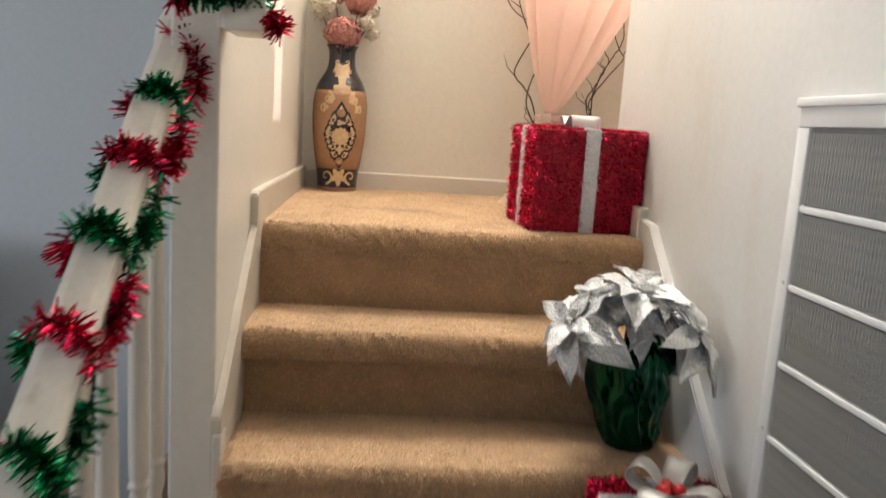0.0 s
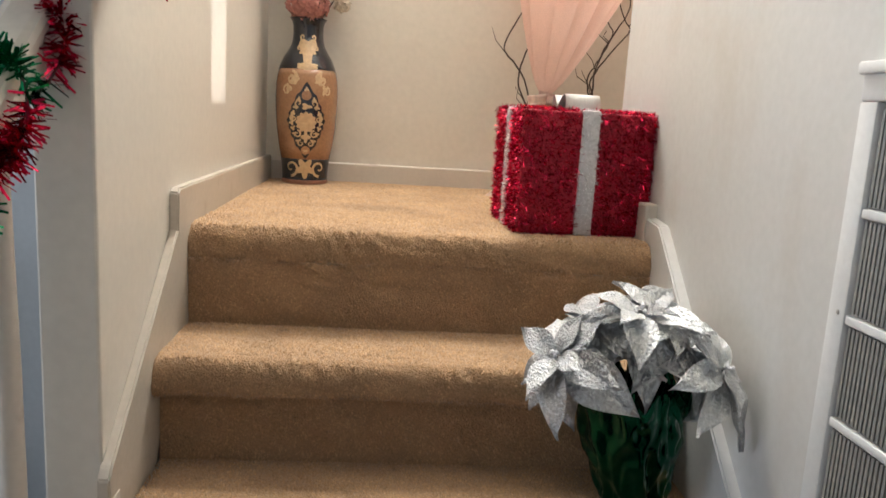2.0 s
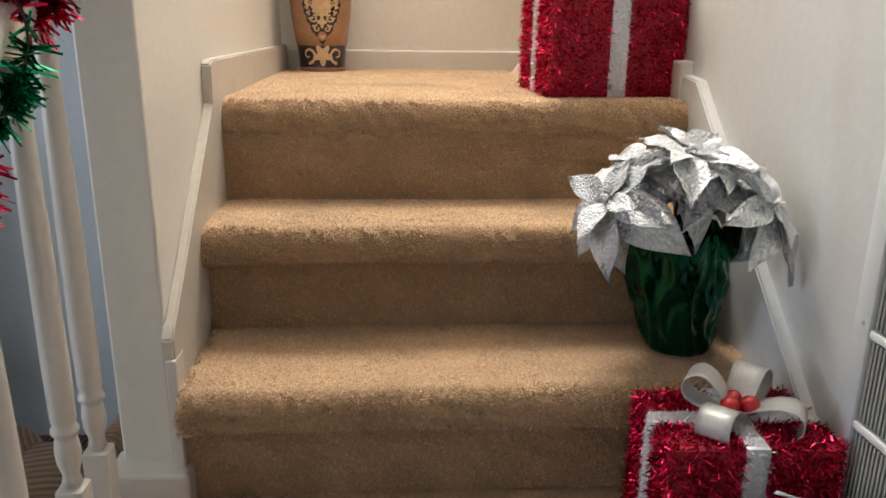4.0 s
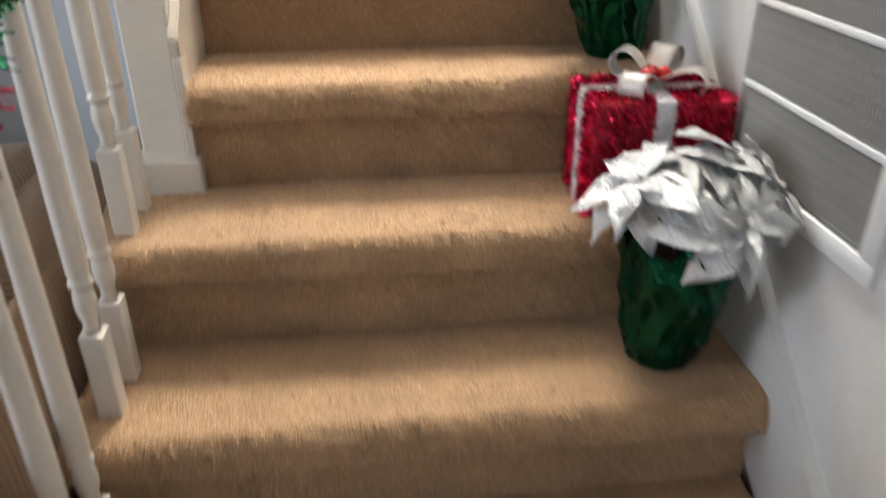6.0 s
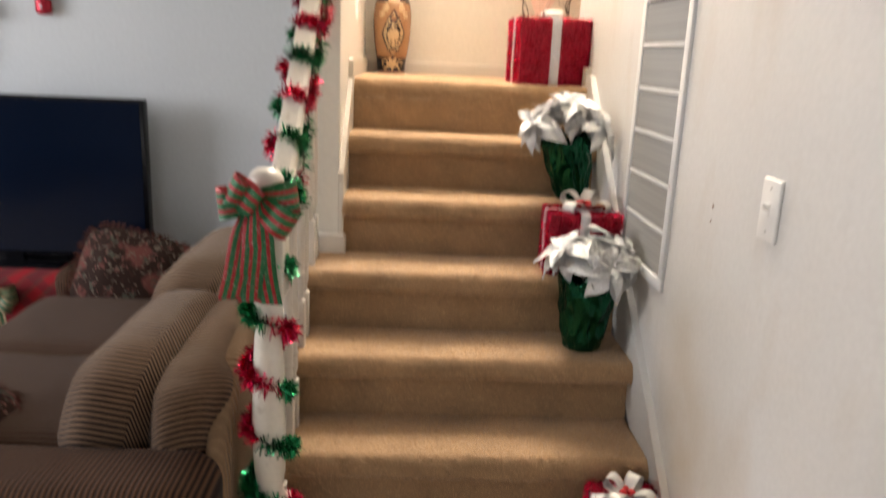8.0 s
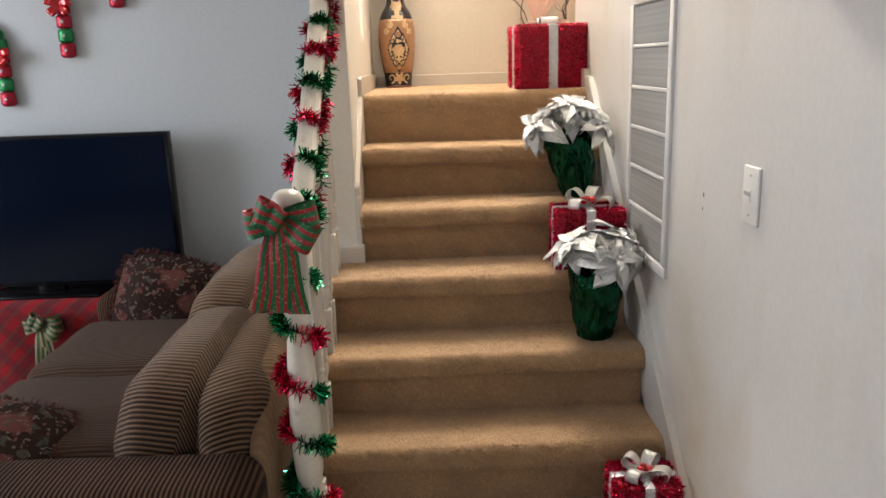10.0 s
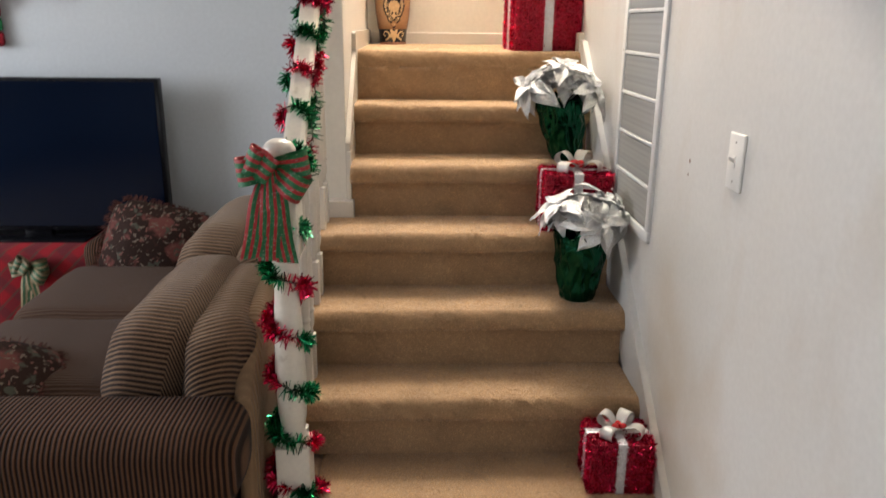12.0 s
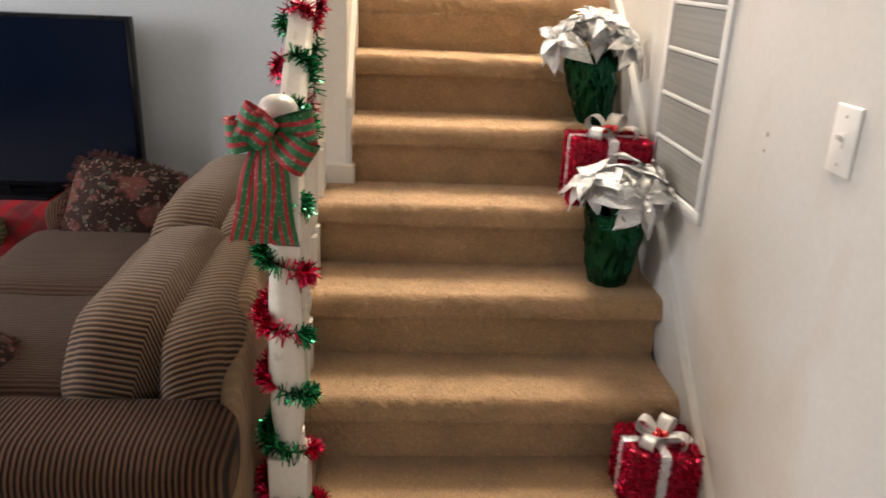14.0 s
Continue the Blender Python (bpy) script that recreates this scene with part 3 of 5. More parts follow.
stairs = thing("stairs", (0, 0, 0), 0, "flight of stairs in worn tan plush carpet up to a landing", "stairs", kind="structure")
for k in range(7):
    nose, top = -k * RUN, TOP - k * RISE
    landing = k == 0
    back = 0.97 if landing else nose + RUN + 0.050
    x0, x1 = (0.0, SKIRT_X) if k < 3 else (OPEN_X if k < 6 else -0.046, SKIRT_X)
    prof = step_profile(nose, top, top - RISE, back, 0.0 if landing else 0.040)
    bm = bmesh.new()
    xs = [x0 + (x1 - x0) * i / 180 for i in range(181)]
    arc = arc_of(prof)
    grid = []
    for x in xs:
        col = []
        rise = uneven(x, arc, k)
        for (y, z, ny, nz), soft, s in zip(prof, rise, arc):
            soft = float(soft) * min(1.0, s / 0.03) * (0.3 if nz > 0.93 else 1.0)
            shrink = 0.0
            if k >= 2 and x - x0 < 0.02 and (ny < 0 and nz != 0 or nz == 1.0):
                shrink = 0.016 * (1 - (x - x0) / 0.02) ** 2
            col.append(bm.verts.new((x, y + ny * (soft - shrink), z + nz * (soft - shrink))))
        grid.append(col)
    for a, b in zip(grid, grid[1:]):
        for i in range(len(prof) - 1):
            bm.faces.new((a[i], b[i], b[i + 1], a[i + 1]))
    foot = 0.0 if not landing else top - RISE
    for col in (grid[0], grid[-1]):
        low1 = bm.verts.new((col[0].co.x, back, max(foot, 0)))
        low0 = bm.verts.new((col[0].co.x, col[0].co.y, max(foot, 0))) if col[0].co.z > foot + 1e-4 else None
        ring = list(col) + [low1] + ([low0] if low0 else [])
        bm.faces.new(ring if col is grid[0] else list(reversed(ring)))
    bmesh.ops.recalc_face_normals(bm, faces=bm.faces)
    step = part("step", bm, M["carpet"], stairs)
    carpet_pile(step, prof, x0 + 0.003, x1 - 0.002, 100 + k, keep_back=0.92 if landing else 0.30)
    if k >= 3:
        tagged(step, "carpet wrapped over the open end of the tread")

part("step_end", boxed(OPEN_X, -0.047, -1.224, -1.08, 0.0, TOP - 6 * RISE, 0.01), M["carpet"], stairs)

# the landing's far part, which turns to the upper flight
structure("floor_landing", boxed(SKIRT_X, 2.2, 0.30, 0.97, 1.1, TOP), M["carpet"], "tan carpet of the landing towards the upper flight")
structure("floor", boxed(-4.1, 1.02, -5.6, 0.60, -0.1, 0.0), M["floor"], "beige carpeted floor of the living room")

# ---------------------------------------------------------------- walls


def pierced(x0, x1, y0, y1, z0, z1, a0, a1, h0, h1):
    """A wall in one piece with one opening through it, from a0 to a1 along its length and from h0 to h1 in height."""
    along_x = x1 - x0 > y1 - y0
    us, vs = (x0, a0, a1, x1) if along_x else (y0, a0, a1, y1), (z0, h0, h1, z1)
    bm = bmesh.new()
    sides = []
    for d in (y0, y1) if along_x else (x0, x1):
        sides.append([[bm.verts.new((u, d, v) if along_x else (d, u, v)) for v in vs] for u in us])
    for g in sides:
        for i in range(3):
            for j in range(3):
                if (i, j) != (1, 1):
                    bm.faces.new((g[i][j], g[i + 1][j], g[i + 1][j + 1], g[i][j + 1]))
    rim = [(0, 0), (1, 0), (2, 0), (3, 0), (3, 1), (3, 2), (3, 3), (2, 3), (1, 3), (0, 3), (0, 2), (0, 1)]
    for ring in (rim, [(1, 1), (2, 1), (2, 2), (1, 2)]):
        for (i, j), (k, m) in zip(ring, ring[1:] + ring[:1]):
            bm.faces.new((sides[0][i][j], sides[0][k][m], sides[1][k][m], sides[1][i][j]))
    bmesh.ops.recalc_face_normals(bm, faces=bm.faces)
    return bm


HIGH = 4.10
structure("wall_stair_left", boxed(-0.094, -0.014, END_Y, 1.07, 0.0, HIGH, 0.004), M["wall_warm"], "cream painted wall beside the upper treads")
structure("wall_stair_right", boxed(WALL_X, 1.02, -5.6, 0.357, 0.0, HIGH, 0.005), M["wall_right"], "off-white painted wall with scuffs and smudges")
structure("wall_landing", pierced(-0.014, 2.2, 0.97, 1.09, 1.0, HIGH, 0.08, 0.82, 2.85, 3.95), M["wall_warm"], "cream painted wall behind the landing")
structure("wall_upper_south", boxed(1.02, 2.2, 0.24, 0.355, 1.0, HIGH), M["wall_warm"], "cream painted wall of the upper flight")
# Unseen slit, added so the sun casts a narrow streak on the left wall.
structure("wall_upper_east", pierced(2.2, 2.32, 0.24, 1.09, 1.0, HIGH, 0.505, 0.665, 2.20, 3.40), M["wall_warm"], "cream painted wall with a slit added for the sun streak")
structure("wall_room_north", boxed(-4.1, -0.094, 0.50, 0.62, 0.0, 2.45), M["wall_room"], "grey-white wall behind the television")
structure("wall_room_west", pierced(-4.1, -3.98, -5.6, 0.62, 0.0, 2.45, -2.3, -0.3, 0.9, 2.25), M["wall_room"], "grey-white wall with the room's window")
# The opening in this unseen wall is added for the fill lamp.
structure("wall_room_south", pierced(-4.1, 1.02, -5.72, -5.6, 0.0, 2.45, -1.9, 0.1, 0.9, 2.25), M["wall_room"], "grey-white wall with an opening added for the fill lamp")
structure("ceiling", boxed(-4.1, 0.905, -5.6, -1.0, 2.45, 2.55), M["ceiling"], "white painted ceiling of the room")
structure("ceiling_side", boxed(-4.1, -0.094, -1.0, 0.62, 2.45, 2.55), M["ceiling"], "white painted ceiling of the room")
structure("ceiling_stairwell", boxed(-0.125, 2.32, -1.1, 1.09, HIGH, HIGH + 0.1), M["ceiling"], "white painted ceiling above the stairs")
structure("wall_header", boxed(-0.125, WALL_X, -1.1, -1.0, 2.55, HIGH), M["wall_warm"], "cream painted wall above the room's ceiling edge")
structure("wall_stairwell_side", boxed(-0.094, -0.014, -1.0, END_Y, 2.45, HIGH), M["wall_warm"], "cream painted wall above the handrail")
# Both windows are out of view; window_2 is added for the landing's light.
for name, at, half in (("window_1", (-4.06, -1.3, 1.575), (0.02, 1.0, 0.675)), ("window_2", (0.45, 1.05, 3.40), (0.37, 0.02, 0.55))):
    w = thing(name, at, 0, "white-framed window", "window", kind="structure")
    wide = 1 if half[0] < half[1] else 0
    for s in (-1, 1):
        lo, hi = [-half[0], -half[1]], [half[0], half[1]]
        a, b = list(lo), list(hi)
        if s < 0:
            b[wide] = lo[wide] + 0.05
        else:
            a[wide] = hi[wide] - 0.05
        part("window_frame", boxed(a[0], b[0], a[1], b[1], -half[2], half[2], 0.004), M["trim"], w)
        part("window_frame", boxed(lo[0], hi[0], lo[1], hi[1], s * half[2] - (0.05 if s > 0 else 0), s * half[2] + (0.05 if s < 0 else 0), 0.004), M["trim"], w)


def prism_yz(points, x0, x1, bevel=0.003):
    """A board cut to an outline in the upright plane along the stairs."""
    bm = bmesh.new()
    a = [bm.verts.new((x0, y, z)) for y, z in points]
    b = [bm.verts.new((x1, y, z)) for y, z in points]
    bm.faces.new(a)
    bm.faces.new(list(reversed(b)))
    for i in range(len(points)):
        j = (i + 1) % len(points)
        bm.faces.new((a[j], a[i], b[i], b[j]))
    bmesh.ops.recalc_face_normals(bm, faces=bm.faces)
    if bevel:
        bmesh.ops.bevel(bm, geom=list(bm.edges), offset=bevel, segments=2, affect='EDGES')
    return bm


SLOPE = RISE / RUN
line = lambda y, up: TOP + SLOPE * y + up
# skirt boards: sloping along the treads, level along the landing
structure("trim_skirt_left", prism_yz([(-0.412, line(-0.412, -0.20)), (0.03, line(0.03, -0.20)), (0.03, TOP + 0.02), (-0.055, line(-0.055, 0.055)), (-0.40, line(-0.40, 0.055)), (-0.412, line(-0.412, 0.050))], -0.016, 0.002),
          M["skirt"], "cream painted skirt board along the upper treads")
structure("baseboard_landing_left", prism_yz([(-0.066, TOP - 0.022), (0.97, TOP - 0.02), (0.97, TOP + 0.072), (-0.05, TOP + 0.074), (-0.062, TOP + 0.066)], -0.016, 0.0025, 0.003),
          M["skirt"], "cream painted baseboard on the landing")
structure("baseboard_landing_back", boxed(0.004, 2.2, 0.956, 0.972, TOP - 0.02, TOP + 0.058, 0.004), M["trim"], "cream painted baseboard behind the landing")
structure("trim_skirt_right", prism_yz([(-1.60, 0.0), (-1.36, 0.0), (0.06, line(0.06, -0.20)), (0.06, TOP + 0.05), (-0.02, line(-0.02, 0.06)), (-1.46, line(-1.46, 0.06)), (-1.50, 0.09), (-1.60, 0.085)], SKIRT_X - 0.002, WALL_X + 0.004),
          M["wall_right"], "off-white painted skirt board along the long wall")
structure("baseboard_landing_right", boxed(SKIRT_X - 0.006, WALL_X + 0.004, 0.05, 0.350, TOP - 0.02, TOP + 0.075, 0.004), M["trim"], "cream painted baseboard on the landing")
structure("baseboard_right", boxed(SKIRT_X + 0.004, WALL_X + 0.004, -5.6, -1.602, 0.0, 0.085, 0.004), M["trim"], "cream painted baseboard of the room")
structure("baseboard_wall_end", boxed(-0.108, 0.012, END_Y - 0.046, END_Y + 0.03, TOP - 3 * RISE - 0.005, TOP - 3 * RISE + 0.062, 0.005), M["trim"], "white baseboard round the end of the wall")
structure("trim_wall_end", boxed(-0.012, 0.003, -0.416, END_Y + 0.02, TOP - 3 * RISE + 0.058, line(-0.412, 0.02), 0.002), M["trim"], "white corner strip under the skirt board")
# closed side of the lower steps
structure("trim_stringer", prism_yz([(-1.31, 0.0), (-0.46, 0.0), (-0.46, 0.68), (-1.31, 0.03)], OPEN_X - 0.012, OPEN_X - 0.001, 0.002), M["trim"], "white painted side board under the open treads")
for i, (y, z, s) in enumerate(((-1.246, 1.100, 0.0042), (-1.243, 1.066, 0.003))):
    bm = bmesh.new()
    bmesh.ops.create_icosphere(bm, subdivisions=2, radius=s)
    for v in bm.verts:
        v.co = Vector((WALL_X - 0.0005 + v.co.x * 0.25, y + v.co.y * (1 + 0.3 * noise.noise(v.co * 900)), z + v.co.z * 1.3))
    ob = tagged(new("nail_hole", mesh_of("nail_hole", bm, M["hole"])), "small torn nail hole in the painted wall", "hole", "nail holes", "structure")

# ---------------------------------------------------------------- newel post, handrail and balusters
POST_X, POST_Y = -0.091, -1.27
newel = thing("newel_post", (POST_X, POST_Y, 0), 0, "white turned wooden newel post with a rounded cap", "newel post")
part("base", boxed(-0.044, 0.044, -0.044, 0.044, 0.0, 0.352, 0.005, 3), M["rail"], newel)
bm = bmesh.new()
lathe(bm, [(0.040, 0.346), (0.041, 0.358), (0.036, 0.372), (0.030, 0.384), (0.031, 0.40), (0.036, 0.44), (0.039, 0.50), (0.039, 0.56), (0.036, 0.66), (0.032, 0.74), (0.028, 0.80),
           (0.029, 0.815), (0.035, 0.825), (0.035, 0.835), (0.029, 0.845), (0.033, 0.86), (0.038, 0.872)], 40)
part("shaft", bm, M["rail"], newel)
part("block", boxed(-0.043, 0.043, -0.043, 0.043, 0.868, 1.072, 0.006, 3), M["rail"], newel)
bm = bmesh.new()
lathe(bm, [(0.030, 1.068), (0.028, 1.080), (0.022, 1.088), (0.024, 1.098), (0.036, 1.108), (0.0385, 1.120), (0.0375, 1.132), (0.031, 1.144), (0.018, 1.152), (0.004, 1.154)], 40)
part("cap", bm, M["trim"], newel)

RAIL_X = -0.095


def rail_z(y):
    """Height of the handrail's upper side along the flight."""
    return 1.052 + SLOPE * (y + 1.10)


rail = thing("handrail", (RAIL_X, POST_Y, rail_z(POST_Y)), 0, "white painted wooden handrail, worn and chipped along its edges", "handrail")
sect = [(-0.034, -0.012), (-0.030, -0.003), (-0.018, 0.0), (0.018, 0.0), (0.030, -0.003), (0.034, -0.012), (0.033, -0.022), (0.025, -0.030), (0.023, -0.040), (0.026, -0.046), (0.026, -0.060), (-0.026, -0.060), (-0.026, -0.046), (-0.023, -0.040), (-0.025, -0.030), (-0.033, -0.022)]
bm = bmesh.new()
rings = []
for i in range(41):
    y = 0.03 + (END_Y + 0.062 - POST_Y - 0.03) * i / 40
    rings.append([bm.verts.new((x * 0.9, y, SLOPE * y + z * 1.25)) for x, z in sect])
for a, b in zip(rings, rings[1:]):
    for i in range(len(sect)):
        j = (i + 1) % len(sect)
        bm.faces.new((a[i], a[j], b[j], b[i]))
bm.faces.new(rings[0])
bm.faces.new(list(reversed(rings[-1])))
bmesh.ops.recalc_face_normals(bm, faces=bm.faces)
part("rail", bm, M["rail"], rail, smooth=False)
bm = bmesh.new()
zc = rail_z(END_Y + 0.06) - rail_z(POST_Y) - 0.04
lathe(bm, [(0.050, 0.0), (0.050, 0.007), (0.045, 0.011), (0.040, 0.012)], 40)
for v in bm.verts:
    x, y, z = v.co
    v.co = (x * 0.85, END_Y + 0.068 - POST_Y - z, zc + y * 1.3)
part("rosette", bm, M["rail"], rail, "oval painted rosette against the wall")
stub = thing("wall_rail", (-0.014, END_Y, 1.70), 0, "short painted stub of a second handrail on the wall", "handrail")
part("rail", boxed(0.012, 0.080, -0.055, 0.056, -0.027, 0.033, 0.009, 3), M["rail"], stub)
part("bracket", boxed(-0.002, 0.016, -0.02, 0.05, -0.02, 0.03, 0.003), M["rail"], stub)


def baluster(y, tread):
    base = TOP - tread * RISE
    top = rail_z(y) - 0.062 - base
    b = thing("baluster", (-0.088, y, base), 0, "white turned wooden baluster standing on a carpeted tread", "baluster", "balusters under the handrail")
    bm = boxed(-0.0165, 0.0165, -0.0165, 0.0165, -0.004, 0.150, 0.0)
    up = [e for e in bm.edges if all(v.co.z > 0.1 for v in e.verts)]
    bmesh.ops.bevel(bm, geom=up, offset=0.010, segments=2, affect='EDGES')
    side = [e for e in bm.edges if abs(e.verts[0].co.z - e.verts[1].co.z) > 0.08]
    bmesh.ops.bevel(bm, geom=side, offset=0.002, segments=1, affect='EDGES')
    part("foot", bm, M["trim"], b, smooth=False)
    bm = bmesh.new()
    lathe(bm, [(0.0125, 0.146), (0.010, 0.156), (0.0105, 0.162), (0.0145, 0.176), (0.0155, 0.192), (0.0135, 0.208), (0.0125, 0.213), (0.0165, 0.217), (0.0165, 0.222), (0.0130, 0.227), (0.0150, 0.236),
               (0.0158, 0.30), (0.0150, 0.45), (0.0128, 0.60), (0.0110, top - 0.02), (0.0108, top + 0.03)], 20)
    part("shaft", bm, M["trim"], b)
    return b


for tread in (3, 4, 5):
    for off in (0.090, 0.176):
        baluster(-tread * RUN + off, tread)
baluster(-6 * RUN + 0.176, 6)

# ---------------------------------------------------------------- tinsel garland round the post and the rail


def garland(name, path, bounds, first, label, seed, length=0.027, density=3300):
    """A tinsel garland along path(turn); its colour changes at each of bounds."""
    g = thing(name, path(bounds[0]), 0, label, "tinsel garland")
    origin = Vector(path(bounds[0]))
    pts = {"red": [], "green": []}
    rng = random.Random(seed)
    core = bmesh.new()
    wire = []
    for i, (a, b) in enumerate(zip(bounds, bounds[1:])):
        colour = ("red", "green")[(i + first) % 2]
        n = max(4, int((b - a) * 24))
        for k in range(n):
            p, q = Vector(path(a + (b - a) * k / n)), Vector(path(a + (b - a) * (k + 1) / n))
            wire.append(p - origin)
            clump = 0.10 + 1.20 * math.sin(math.pi * min(1.0, (k + 0.5) / n)) ** 1.6 * (0.7 + 0.6 * rng.random())
            for _ in range(int((q - p).length * density * clump)):
                c = p.lerp(q, rng.random()) - origin
                t = (q - p).normalized()
                d = Vector((rng.gauss(0, 1), rng.gauss(0, 1), rng.gauss(0, 1)))
                d -= 0.75 * d.dot(t) * t
                pts[colour].append((c, d.normalized()))
    tube(core, wire, 0.0018, 5)
    part("wire", core, M["twig"], g)
    for colour, rows in pts.items():
        if rows:
            slivers(colour + "_fringe", [r[0] for r in rows], [r[1] for r in rows], M[colour + "_tinsel"], g, length, 0.0042, seed + len(colour), out=1.2)
    return g


def post_path(turn):
    """Round the newel post, downwards; whole turns pass its front."""
    a = 2 * math.pi * turn
    z = 0.817 - 0.146 * (turn - 0.06 * math.sin(a))
    r = 0.046 if z > 0.36 else 0.058
    r += 0.006 * math.sin(turn * 9.1)
    return (POST_X + r * math.sin(a), POST_Y - r * math.cos(a), max(0.012, z))


def rail_path(turn):
    """Round the handrail, downwards; whole turns pass over its top."""
    a = 2 * math.pi * turn
    y = -0.490 - 0.113 * (turn - 0.11 * math.sin(a))
    r = 1 + 0.12 * math.sin(turn * 7.3)
    return (RAIL_X + 0.044 * r * math.sin(a), y, rail_z(y) - 0.038 + 0.053 * r * math.cos(a))


garland("tinsel_garland", post_path, [-0.93, -0.58, -0.57, 0.02, 1.10, 1.6, 1.95, 3.12, 4.0, 4.18, 4.7, 5.3], 1, "red and green tinsel garland wound round the newel post", 11, length=0.028, density=5200)
garland("tinsel_garland", rail_path, [-1.05, -0.62, -0.36, -0.12, 0.2, 0.5, 0.85, 1.2, 1.6, 1.85, 2.2, 2.6, 2.85, 3.25, 3.6, 3.9, 4.3, 4.8, 5.3], 0, "red and green tinsel garland wound round the handrail", 12)


def top_path(turn):
    u = turn
    return (-0.075 + 0.165 * u, -0.462 + 0.03 * u, 1.712 + 0.022 * math.sin(u * 3.1) - 0.035 * max(0.0, u - 0.85) / 0.15)


garland("tinsel_garland", top_path, [0.0, 0.10, 0.90, 1.0], 0, "red and green tinsel garland over the wall rail's stub", 13, density=9000)

# ---------------------------------------------------------------- bows


def loop_points(d, length, depth, across=0.0, n=18):
    """A closed loop of ribbon that leaves the knot along d and comes back behind itself."""
    d = Vector(d).normalized()
    y = Vector((0, 1, 0))
    y = (y - y.dot(d) * d).normalized()
    pts = []
    for i in range(n + 1):
        a = 2 * math.pi * i / n
        s = (1 - math.cos(a)) / 2
        pts.append(d * length * s ** 0.8 - y * depth * math.sin(a) * (0.35 + 0.65 * s))
    side = d.cross(y).normalized()
    return pts, side


def striped_bow(name, loc, label, size, mat, tails, group=""):
    """A tied bow: two double loops, a knot and hanging tails."""
    bow = thing(name, loc, 0, label, "bow", group)
    for d, length in (((-1, -0.15, -0.10), 0.082), ((1, -0.2, 0.14), 0.088), ((-0.80, -0.35, 0.42), 0.066), ((0.78, -0.35, -0.50), 0.098), ((-0.35, -0.8, 0.25), 0.045)):
        pts, side = loop_points(d, length * size, 0.036 * size)
        bm = bmesh.new()
        ribbon(bm, pts, side, lambda u: size * (0.026 + 0.040 * math.sin(math.pi * u) ** 0.5))
        part("loop", bm, mat, bow)
    for x, drop, swing, w in tails:
        pts = []
        for i in range(15):
            u = i / 14
            pts.append(Vector((x * size * u ** 0.8 + 0.004 * math.sin(u * 5 + x * 40), -0.016 * size - 0.012 * math.sin(u * 4.0 + x * 20) * size, -drop * size * u)))
        bm = bmesh.new()
        ribbon(bm, pts, (1, 0.15, swing), lambda u: size * w * (0.6 + 0.4 * min(1, u * 3)))
        part("tail", bm, mat, bow)
    pts = [Vector((0.0, -0.012 * size - 0.020 * size * math.cos(a), 0.02 * size * math.sin(a))) for a in (2 * math.pi * i / 14 - 1.57 for i in range(15))]
    bm = bmesh.new()
    ribbon(bm, pts, (1, 0, 0.1), 0.024 * size)
    part("knot", bm, mat, bow)
    return bow


striped_bow("ribbon_bow", (POST_X - 0.008, -1.326, 1.094), "red and green striped glitter bow tied to the newel post", 1.0, M["bow"],
            ((-0.058, 0.212, 0.10, 0.054), (-0.014, 0.222, -0.05, 0.050), (0.026, 0.228, -0.10, 0.052)))

# ---------------------------------------------------------------- presents


